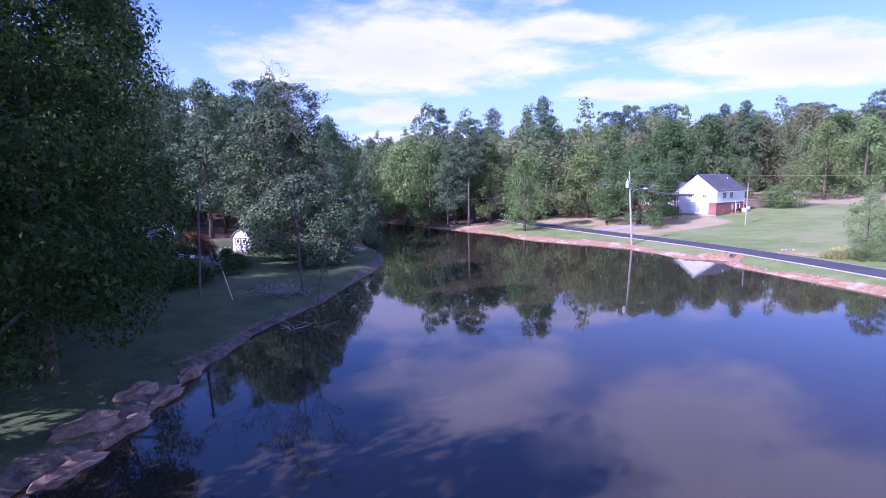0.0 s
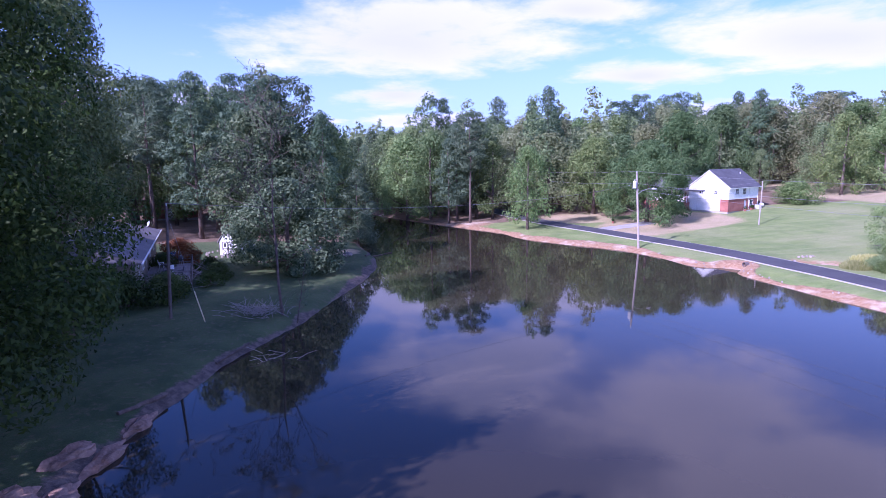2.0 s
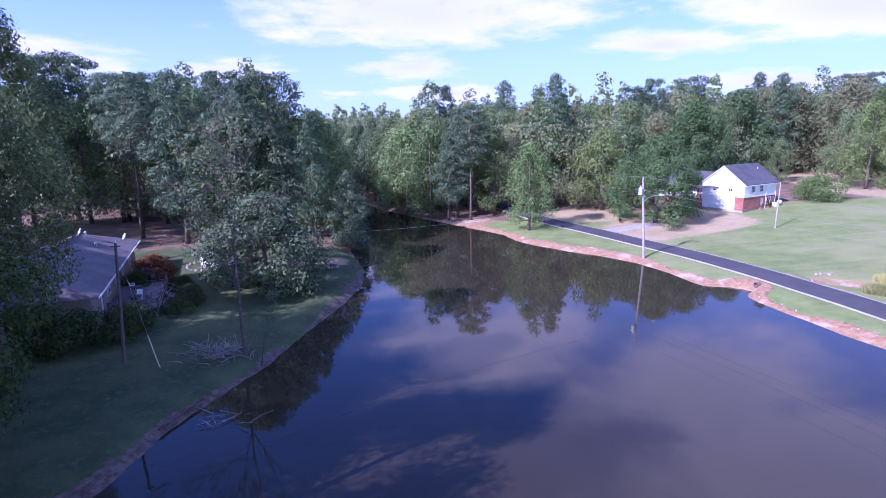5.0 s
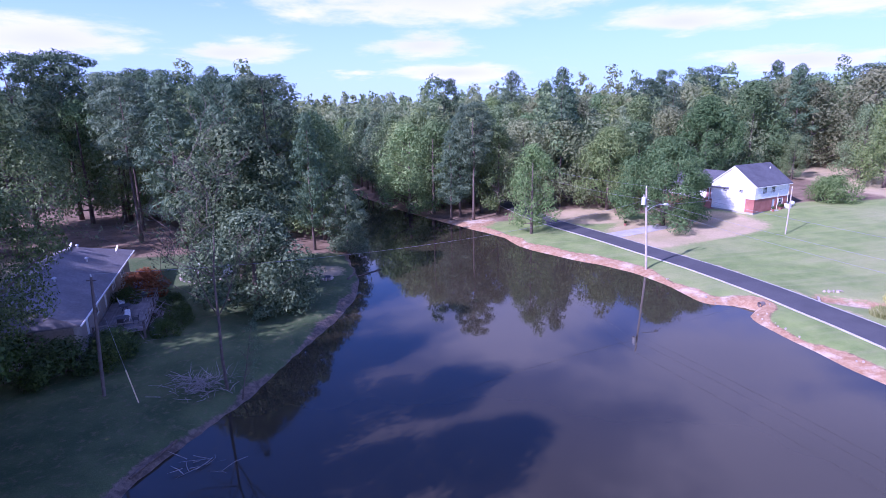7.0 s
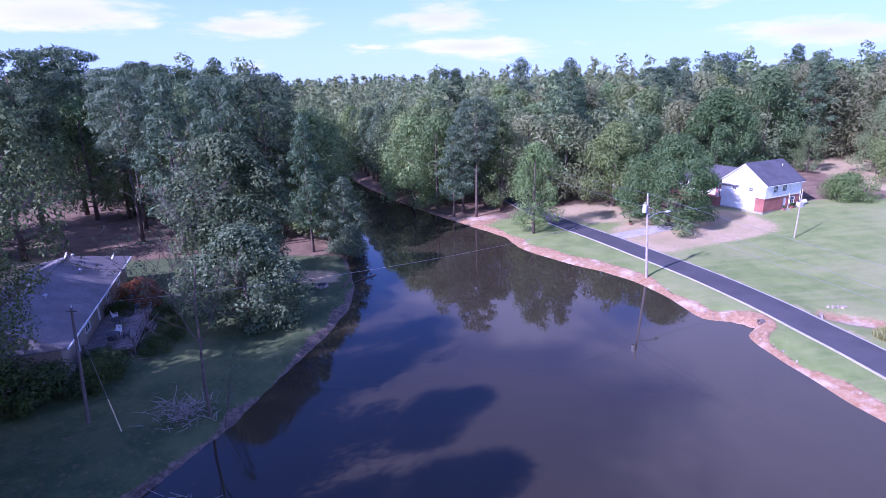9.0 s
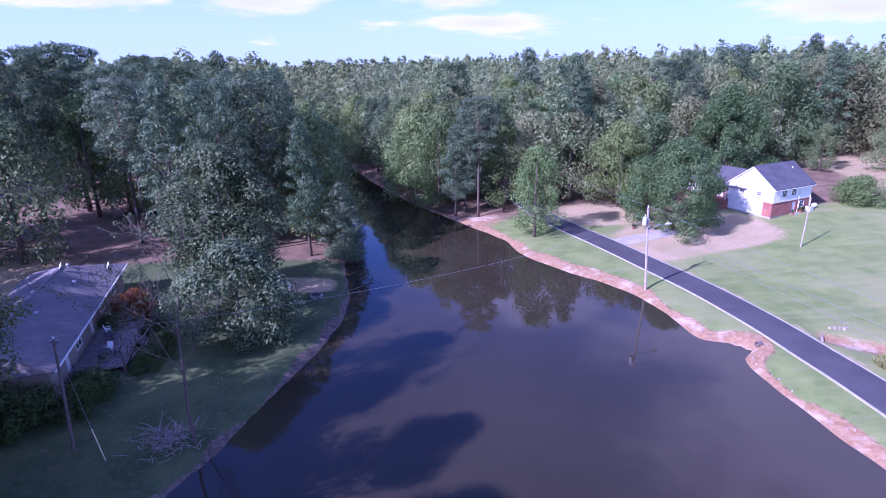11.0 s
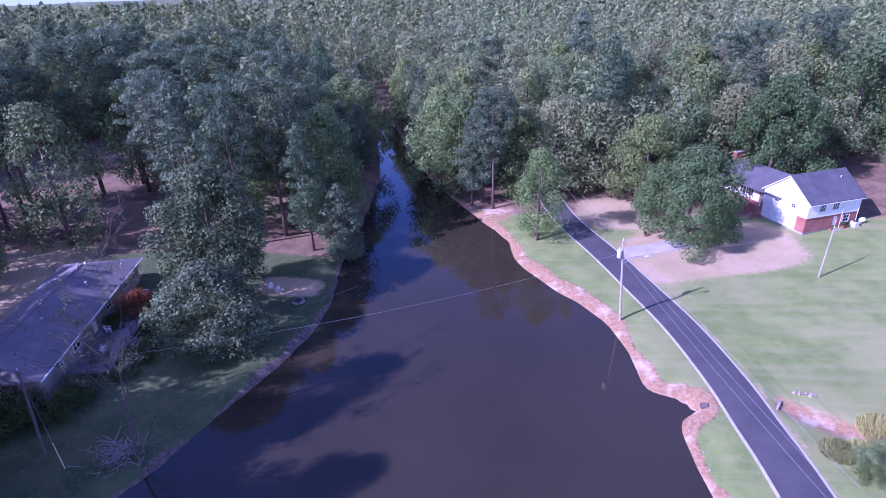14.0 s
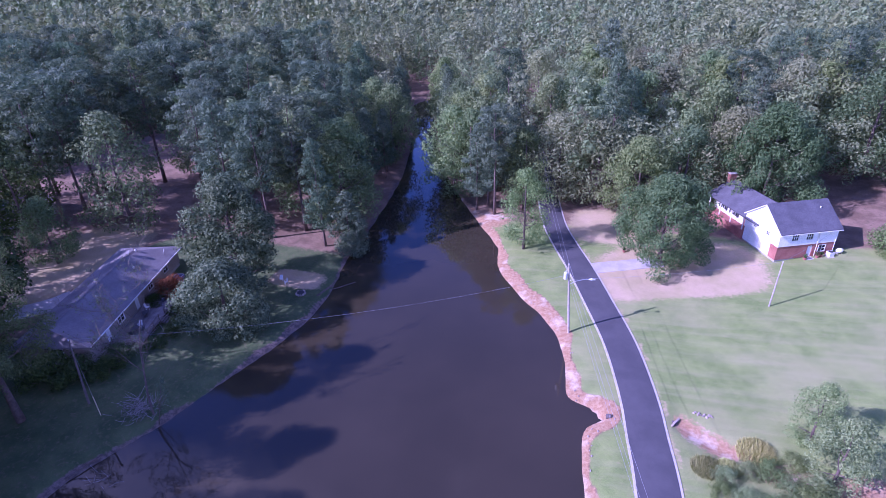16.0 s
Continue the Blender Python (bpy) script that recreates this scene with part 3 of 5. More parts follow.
make_kind("shrub", "hard", 3.4, 2.6, 0.2, 26, 3600, 0.14, M_DARKLEAF, 0.08, 26, 8, top=0.3)
make_kind("creek_bush", "hard", 3.0, 2.4, 0.1, 34, 5200, 0.10, M_LIGHT, 0.07, 33, 8, top=0.3)
make_kind("rust_shrub", "hard", 3.6, 2.4, 0.2, 26, 4000, 0.13, M_RUST, 0.08, 27, 8, top=0.3)
make_kind("sapling", "hard", 14, 2.6, 3.5, 34, 1500, 0.13, M_SILVER, 0.17, 28, 34, bark=M_BARK, top=0.6)

# left bank
def bare_tree(x, y, h, label, lean, seed):
    """A nearly leafless tree: a forked trunk with crooked, tapering branches and a few leaves at the tips."""
    rng = random.Random(seed)
    t = thing("sparse_tree", label, "tree", pose(x, y, height(x, y) - 0.1, lean[0], lean[1], 0))
    tips = []

    def grow(bm, p, d, length, r, depth):
        pts, radii = [p], [r]
        for k in range(4):
            d = (d + Vector((rng.gauss(0, 0.13), rng.gauss(0, 0.13), 0.05 + rng.gauss(0, 0.08)))).normalized()
            p = p + d * (length / 4)
            pts.append(p)
            radii.append(r * (1 - 0.16 * (k + 1)))
            if depth < 4 and (k > 0 or depth > 0):
                for _ in range(1 if depth else 2):
                    side = Vector((rng.gauss(0, 1), rng.gauss(0, 1), rng.gauss(0.25, 0.4))).normalized()
                    grow(bm, p, (d * 0.75 + side).normalized(), length * rng.uniform(0.38, 0.6), radii[-1] * 0.55, depth + 1)
        tube(bm, pts, [max(q, 0.014) for q in radii], 7 if depth == 0 else 4, caps=False)
        if depth >= 2:
            tips.append(p)
    trunk = bmesh.new()
    grow(trunk, Vector((0, 0, -0.3)), Vector((0, 0, 1)), h, h * 0.0115, 0)
    part("trunk", trunk, M_BARK, t)
    nrng = np.random.default_rng(seed)
    tips = np.array([tuple(p) for p in tips])
    v, f = leaves(tips, np.full(len(tips), 0.3), 2200, 0.09, nrng)
    part("leaves", mesh_from("leaves", v, f, M_SILVER), None, t)


bare_tree(-18.6, 53.2, 12.5, "nearly leafless grey tree leaning over the bank", (-3, -5), 4)
plant("sapling", -17.3, 52.4, 6.5, 0.7, 80, name="sparse_tree", label="small bare sapling leaning over the bank", lean=(6, 16))
plant("silver", -24.3, 81.0, 19.6, 1.05, 40, label="tall full tree with silvery green leaves on the lawn")
plant("magnolia", -20.4, 71.3, 11.0, 1.08, 10, label="low bushy silvery tree with branches to the lawn")
plant("cone", -12.6, 98.5, 12.5, 1.0, label="dark cone-shaped tree leaning over the water")
# right bank
plant("oak_b", 19.0, 105.7, 15.8, 0.85, 70, label="narrow green tree beside the road by the pond")
plant("pine_b", 10.8, 120.2, 23.5, 1.0, 20, name="pine_tree", label="tall pine with a bare lower trunk at the shore", group="pines")
for i, (key, x, y, h, w) in enumerate((("light_a", -1.5, 134.5, 20, 1.0), ("oak_a", 3.5, 130, 20, 0.85), ("light_a", 5.5, 137, 21, 1.0), ("oak_b", 0.5, 143, 21, 1.0), ("oak_b", 16.5, 124, 18, 0.9), ("grey_oak", 23, 130, 19, 1.0), ("grey_oak", 31, 129, 19, 1.0), ("oak_a", 48, 128, 17, 1.0), ("grey_oak", 57, 133, 19, 1.05), ("oak_a", 67, 134, 18, 1.0))):
    plant(key, x, y, h, w, 37 * i, label="full-crowned green tree at the edge of the woods", group="woodland trees")
for i, (x, y, h) in enumerate(((8.6, 124.6, 21), (6.5, 122.5, 18), (13.5, 127, 21))):
    plant("pine_c", x, y, h, 0.9, 71 * i, "pine_tree", "tall pine with a bare lower trunk at the shore", group="pines")
plant("shade", 42.6, 104.8, 15.8, 0.94, 15, label="broad dark green shade tree by the driveway")
plant("shade_light", 38.9, 121.5, 17, 0.85, 120, label="light green full tree by the driveway")
plant("shade", 62.5, 127.0, 21, 0.72, 200, label="tall dark green oak behind the white house")
for i, (key, x, y, h) in enumerate((("light_a", 98, 119, 19), ("oak_a", 102, 130, 17), ("grey_oak", 131, 170, 21), ("oak_b", 90, 136, 11), ("light_a", 112, 122, 20))):
    plant(key, x, y, h, 0.85, 61 * i, label="tall tree standing alone on the bare slope", group="slope trees")
plant("light_a", -27.4, 112.8, 23, 1.0, 50, label="tall light green tree among the pines")
plant("light_a", -21.3, 122.5, 20, 0.55, 90, label="slim yellow-green tree beside the channel")
plant("oak_a", -60.0, 96.0, 24, 0.85, 140, label="broad green tree behind the low house")
plant("oak_a", -62.0, 80.0, 13, 0.9, 10, label="low dark green tree behind the low house")
plant("bush", 80.0, 110.8, 5.2, 1.0, 0, name="large_bush", label="large round green bush on the lawn", category="bush")

FOREST = random.Random(5)
near_pines = ("pine_a", "pine_b", "pine_c")
near_oaks = ("oak_a", "oak_b", "light_a", "grey_oak", "grey_oak")
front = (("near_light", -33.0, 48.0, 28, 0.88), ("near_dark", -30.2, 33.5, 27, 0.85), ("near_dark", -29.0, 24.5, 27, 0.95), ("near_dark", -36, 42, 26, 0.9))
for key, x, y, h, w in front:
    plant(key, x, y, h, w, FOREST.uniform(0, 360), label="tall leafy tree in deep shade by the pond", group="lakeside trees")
# added trees, mostly out of view, placed to shade the left lawn and roof
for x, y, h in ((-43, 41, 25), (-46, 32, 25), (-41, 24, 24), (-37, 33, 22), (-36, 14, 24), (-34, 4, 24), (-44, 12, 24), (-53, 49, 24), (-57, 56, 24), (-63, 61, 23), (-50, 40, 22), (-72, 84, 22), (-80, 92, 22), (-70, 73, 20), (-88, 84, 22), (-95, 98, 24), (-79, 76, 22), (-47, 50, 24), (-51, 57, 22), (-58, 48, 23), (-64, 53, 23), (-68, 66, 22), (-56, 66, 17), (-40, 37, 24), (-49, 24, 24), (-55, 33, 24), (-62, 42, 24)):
    plant("shader", x, y, h, FOREST.uniform(0.9, 1.15), FOREST.uniform(0, 360), label="tall leafy tree added west of the pond for its shade", group="lakeside trees")


def open_land(x, y, d, r):
    """True on clear ground: pond, lawns, road, yards."""
    if d < (4.0 if x < -12 else 2.6) or r < 4.5:
        return True
    if 3 < x <= 24 and y < 119:
        return True
    if x > 20 and y < 116 + 0.10 * (x - 40) and x < 160:
        return True
    if 24 < x < 46 and y < 127:
        return True
    if 47 < x < 78 and y < 131:
        return True
    if x > 76 and y < 140 + 0.5 * (x - 90) and x < 116:
        return True
    if x < -12 and y < 97 - 0.1 * (x + 20):
        return True
    if -75 < x < -40 and y < 118 + 0.2 * (-40 - x):
        return True
    if 108 < y < 215 and abs(x - 5 + 0.71 * (y - 18)) < 5.5:
        return True
    if -110 < x < -72 and y < 168:
        return True
    return False


spots = [(62.5, 127.0), (-27.4, 112.8), (-21.3, 122.5), (-60.0, 96.0), (-1.5, 134.5), (3.5, 130), (5.5, 137), (0.5, 143), (16.5, 124), (23, 130), (31, 129), (48, 128), (57, 133), (67, 134), (8.6, 124.6), (6.5, 122.5), (13.5, 127), (10.8, 120.2)]


def clear_of(x, y, gap):
    return all((x - a) ** 2 + (y - b) ** 2 > gap * gap for a, b in spots)


# trees that lean over the narrow end of the pond
for y in np.arange(100, 212, 6.0):
    for side in (-1, 1):
        if side > 0 and y < 128:
            continue
        edge = np.interp(y, [95.5, 110, 140, 170, 210], [-12.4, -13.4, -17, -24.5, -36]) if side < 0 else np.interp(y, [118.4, 136.6, 164.4, 203], [7.2, -2.6, -14.3, -27])
        x = edge + side * FOREST.uniform(3.2, 5.2)
        yy = y + FOREST.uniform(-1.5, 1.5)
        if not clear_of(x, yy, 4.2):
            continue
        spots.append((x, yy))
        key = FOREST.choice(("oak_a", "oak_b", "pine_c", "pine_c") if side < 0 else ("light_a", "oak_a", "pine_c"))
        plant(key, x, yy, FOREST.uniform(16, 22), FOREST.uniform(0.75, 0.95), FOREST.uniform(0, 360), "tree", "leafy tree leaning over the water's edge", group="woodland trees")

tries = 0
while len(spots) < 215 and tries < 20000:
    tries += 1
    y = 95 + 100 * FOREST.random() ** 1.5
    x = FOREST.uniform(-0.85 * (y + 15), 0.95 * (y + 10))
    if not clear_of(x, y, 6.3):
        continue
    _, d, r, _ = land(np.array([x]), np.array([y]))
    if open_land(x, y, d[0], r[0]):
        continue
    spots.append((x, y))
    left_side = x < np.interp(y, [90, 140, 220], [0, -10, -38])
    pine = FOREST.random() < (0.62 if left_side else 0.28)
    key = FOREST.choice(near_pines if pine else (("oak_a", "oak_b", "grey_oak") if left_side else near_oaks))
    hh = FOREST.uniform(21, 27) if pine else FOREST.uniform(15, 22)
    hh *= (1.2 if x < -45 else 1.1) if left_side else 1.15
    plant(key, x, y, hh, FOREST.uniform(0.8, 1.0), FOREST.uniform(0, 360), "pine_tree" if pine else "tree",
          "tall pine with a bare trunk in the woods" if pine else "leafy green tree at the edge of the woods", group="pines" if pine else "woodland trees")


def build_woods():
    """The woods behind the edge, thinning to coarser leaves with distance, to the horizon."""
    rng = np.random.default_rng(40)
    V, F, T, base = [], [], [], 0
    bands = ((105, 210, 7.9, 1050, 0.31), (210, 330, 8.8, 480, 0.5), (330, 620, 11.6, 180, 1.0), (620, 1250, 19, 70, 2.2))
    for r0, r1, gap, n, size in bands:
        forms = []
        for s in range(5):
            if s % 2:
                c, rad = pine_clumps(21, 4.4, 7, 20, rng)
            else:
                c, rad = hard_clumps(17, 6.8, 3, 26, rng, 0.5, 0.2)
            if r0 > 600:
                rad, c = rad * 1.9, c * np.array([1.9, 1.9, 1])
            forms.append(leaves(c, rad, n, size, rng, 0.8, 0.6))
        g = np.arange(-r1, r1, gap)
        X, Y = np.meshgrid(g, g)
        X, Y = X.ravel() + rng.uniform(-0.45, 0.45, X.size) * gap, Y.ravel() + rng.uniform(-0.45, 0.45, X.size) * gap
        R, A = np.hypot(X, Y), np.degrees(np.arctan2(X, Y))
        ok = (R > r0) & (R <= r1) & (A > -54) & (A < 47)
        X, Y = X[ok], Y[ok]
        Z, D, RR, C = land(X, Y)
        for x, y, z, d, r in zip(X, Y, Z, D, RR):
            if r1 < 400 and (d < 3 or r < 4.5 or open_land(x, y, d, r) or (r1 < 220 and not clear_of(x, y, 3.6))):
                continue
            v, f = forms[rng.integers(5)]
            a, s = rng.uniform(0, 6.283), rng.uniform(0.72, 1.3) * (1.22 if x < -0.25 * y else 1.09)
            ca, sa = math.cos(a) * s, math.sin(a) * s
            V.append(np.column_stack([v[:, 0] * ca - v[:, 1] * sa + x, v[:, 0] * sa + v[:, 1] * ca + y, v[:, 2] * s + z]))
            F.append(f + base)
            shade = rng.uniform(0.1, 0.75) if x < -0.12 * y else rng.uniform(0.4, 0.98)
            T.append(np.full(len(v), (rng.integers(7) + shade) / 7.3))
            base += len(v)
    me = mesh_from("woods", np.vstack(V), np.vstack(F), M_WOODS)
    at = me.attributes.new("tint", "FLOAT", "POINT")
    at.data.foreach_set("value", np.concatenate(T).astype(np.float32))
    return tagged(new("woods", me), "dense mixed woods rolling to the horizon", "woods", kind="stuff")


build_woods()


def build_far_canopy():
    """Treetops too far to tell apart, out to the horizon."""
    ys = np.concatenate([np.arange(1150, 2000, 14), np.arange(2000, 4500, 40)])
    xs = np.linspace(-1.15, 1.05, 260)
    gx = (xs[None, :] * ys[:, None]).ravel()
    gy = np.repeat(ys, len(xs))
    rng = np.random.default_rng(3)
    z = 27 + 2.5 * wander(gx, gy, 60) + rng.uniform(-3, 3, len(gx)) + 8 * wander(gx, gy, 420) * (gy > 1800) + 30 * ease(gy, 1700, 3600)
    nx = len(xs)
    i = (np.arange(len(ys) - 1)[:, None] * nx + np.arange(nx - 1)[None, :]).ravel()
    me = mesh_from("far_canopy", np.column_stack([gx, gy, z]), np.column_stack([i, i + 1, i + nx + 1, i + nx]), M_WOODS)
    at = me.attributes.new("tint", "FLOAT", "POINT")
    at.data.foreach_set("value", rng.random(len(gx)).astype(np.float32))
    return tagged(new("far_canopy", me), "far treetops along the horizon", "woods", kind="stuff")


build_far_canopy()


# ---- materials of the built things ----
M_SIDING = surface("white_siding", (0.78, 0.78, 0.77), (0.84, 0.84, 0.83), 0.4, 6, 0.6, 0.15, 0.01)
M_BRICK = surface("red_brick", (0.30, 0.11, 0.085), (0.40, 0.17, 0.13), 0.7, 7, 0.85, 0.5, 0.015)
M_SLATE = surface("grey_shingles", (0.075, 0.075, 0.085), (0.105, 0.105, 0.118), 0.5, 5, 0.9, 0.5, 0.02)
M_PALE_SHINGLE = surface("weathered_shingles", (0.16, 0.148, 0.148), (0.22, 0.205, 0.205), 0.4, 5, 0.9, 0.5, 0.02)
M_TAN = surface("tan_boards", (0.30, 0.26, 0.22), (0.38, 0.33, 0.28), 0.5, 6, 0.8, 0.3, 0.01)
M_TRIM = surface("white_trim", (0.76, 0.76, 0.75), (0.82, 0.82, 0.81), 1.0, 9, 0.55, 0.1, 0.005)
M_DECK = surface("weathered_deck_wood", (0.17, 0.15, 0.14), (0.25, 0.225, 0.21), 1.2, 14, 0.9, 0.4, 0.008, vary=0.18)
M_DARKWOOD = surface("dark_rail_wood", (0.10, 0.08, 0.07), (0.17, 0.14, 0.12), 1.5, 14, 0.9, 0.4, 0.008)
M_POLE = surface("grey_pole_wood", (0.34, 0.29, 0.25), (0.46, 0.41, 0.37), 1.5, 14, 0.9, 0.5, 0.01)
M_DARKPOLE = surface("dark_pole_wood", (0.11, 0.09, 0.08), (0.17, 0.14, 0.13), 1.5, 14, 0.9, 0.5, 0.01)
M_STEEL = surface("galvanised_steel", (0.50, 0.51, 0.53), (0.62, 0.63, 0.64), 3, 20, 0.4, 0.1, 0.003, 0.8)
M_GREYTANK = surface("pale_painted_steel", (0.60, 0.61, 0.62), (0.68, 0.69, 0.70), 3, 20, 0.45, 0.1, 0.003)
M_WIRE = surface("wire", (0.30, 0.30, 0.31), (0.40, 0.40, 0.41), 4, 20, 0.5, 0.1, 0.002, 0.5)
M_DARK = surface("dark_plastic", (0.03, 0.03, 0.035), (0.06, 0.06, 0.065), 3, 20, 0.6, 0.1, 0.003)
M_BLUE = surface("blue_paint", (0.10, 0.20, 0.38), (0.16, 0.27, 0.45), 2, 12, 0.5, 0.1, 0.004)
M_STONE = surface("pale_stone", (0.30, 0.25, 0.21), (0.42, 0.36, 0.31), 2, 12, 0.9, 0.6, 0.03, vary=0.2)
M_STICK = surface("dry_branches", (0.24, 0.21, 0.19), (0.40, 0.36, 0.33), 2, 12, 0.95, 0.4, 0.01)
M_REDROOF = surface("red_brown_roof", (0.26, 0.12, 0.12), (0.34, 0.18, 0.17), 0.6, 6, 0.9, 0.4, 0.02)
M_SIGN = surface("yellow_guard", (0.62, 0.52, 0.30), (0.70, 0.60, 0.40), 3, 14, 0.5, 0.1, 0.003)


def glass_material():
    m, nt, bsdf = nodes_of("window_glass")
    bsdf.inputs["Base Color"].default_value = (0.02, 0.025, 0.03, 1)
    bsdf.inputs["Roughness"].default_value, bsdf.inputs["IOR"].default_value = 0.05, 1.5
    return m


M_GLASS = glass_material()


def frame_at(x, y, z, ux, uy):
    """Axes at a place: local x runs along (ux, uy), local y to its left, z up."""
    n = math.hypot(ux, uy)
    ux, uy = ux / n, uy / n
    return Matrix(((ux, -uy, 0, x), (uy, ux, 0, y), (0, 0, 1, z), (0, 0, 0, 1)))


def prism(bm, section, axis, a, b):
    """Extrude a closed section of (across, up) pairs along x or y from a to b."""
    def at(p, t):
        return (t, p[0], p[1]) if axis == "x" else (p[0], t, p[1])
    lo, hi = [bm.verts.new(at(p, a)) for p in section], [bm.verts.new(at(p, b)) for p in section]
    bm.faces.new(lo)
    bm.faces.new(hi[::-1])
    n = len(section)
    for i in range(n):
        bm.faces.new((lo[i], hi[i], hi[(i + 1) % n], lo[(i + 1) % n]))
    bmesh.ops.recalc_face_normals(bm, faces=bm.faces)
    return bm


def wall_panel(parent, name, material, axis, at, lo, hi, z0, z1, thick, openings=()):
    """An upright wall along x or y with openings (lo, hi, z0, z1) cut through it; it stands from at to at + thick."""
    bm = bmesh.new()
    cuts = sorted({lo, hi, *(o[0] for o in openings), *(o[1] for o in openings)})
    for a, b in zip(cuts, cuts[1:]):
        holes = sorted((o[2], o[3]) for o in openings if o[0] <= a + 1e-6 and o[1] >= b - 1e-6)
        z = z0
        for h0, h1 in holes + [(z1, z1)]:
            if h0 - z > 0.01:
                if axis == "x":
                    box(bm, a, b, at, at + thick, z, h0)
                else:
                    box(bm, at, at + thick, a, b, z, h0)
            z = h1
    bmesh.ops.remove_doubles(bm, verts=bm.verts, dist=0.001)
    return part(name, bm, material, parent)


def window(parent, axis, at, out, lo, hi, z0, z1, bars=1, shutters=False, frame_material=None):
    """A framed window in a wall; out is the sign of the outward direction across the wall."""
    fm = frame_material or M_TRIM
    def b(bm, p0, p1, q0, q1, za, zb):
        q0, q1 = sorted((at + out * q0, at + out * q1))
        if axis == "x":
            box(bm, p0, p1, q0, q1, za, zb)
        else:
            box(bm, q0, q1, p0, p1, za, zb)
        return bm
    fr = bmesh.new()
    t = 0.09
    b(fr, lo - t, hi + t, -0.03, 0.05, z1, z1 + t)
    b(fr, lo - t, hi + t, -0.03, 0.09, z0 - t, z0)
    b(fr, lo - t, lo, -0.03, 0.05, z0, z1)
    b(fr, hi, hi + t, -0.03, 0.05, z0, z1)
    for i in range(bars):
        c = lo + (hi - lo) * (i + 1) / (bars + 1)
        b(fr, c - 0.03, c + 0.03, -0.03, 0.03, z0, z1)
    b(fr, lo, hi, -0.03, 0.025, (z0 + z1) / 2 - 0.025, (z0 + z1) / 2 + 0.025)
    w = part("window", fr, fm, parent)
    part("pane", b(bmesh.new(), lo, hi, -0.07, -0.045, z0, z1), M_GLASS, w)
    if shutters:
        for s0, s1 in ((lo - t - 0.42, lo - t - 0.01), (hi + t + 0.01, hi + t + 0.42)):
            part("shutter", b(bmesh.new(), s0, s1, 0.0, 0.05, z0 - 0.05, z1 + 0.05), M_DARK, w)
    return w


def gable_roof(parent, axis, a, b, across0, across1, eave, ridge, over, thick, material, name="roof"):
    """Two slabs over a gable, ridge along the axis."""
    mid = (across0 + across1) / 2
    slope = (ridge - eave) / (mid - across0)
    lo, hi, drop = across0 - over, across1 + over, over * slope
    sec = [(lo, eave - drop), (mid, ridge), (hi, eave - drop), (hi, eave - drop + thick), (mid, ridge + thick), (lo, eave - drop + thick)]
    return part(name, prism(bmesh.new(), sec, axis, a, b), material, parent)


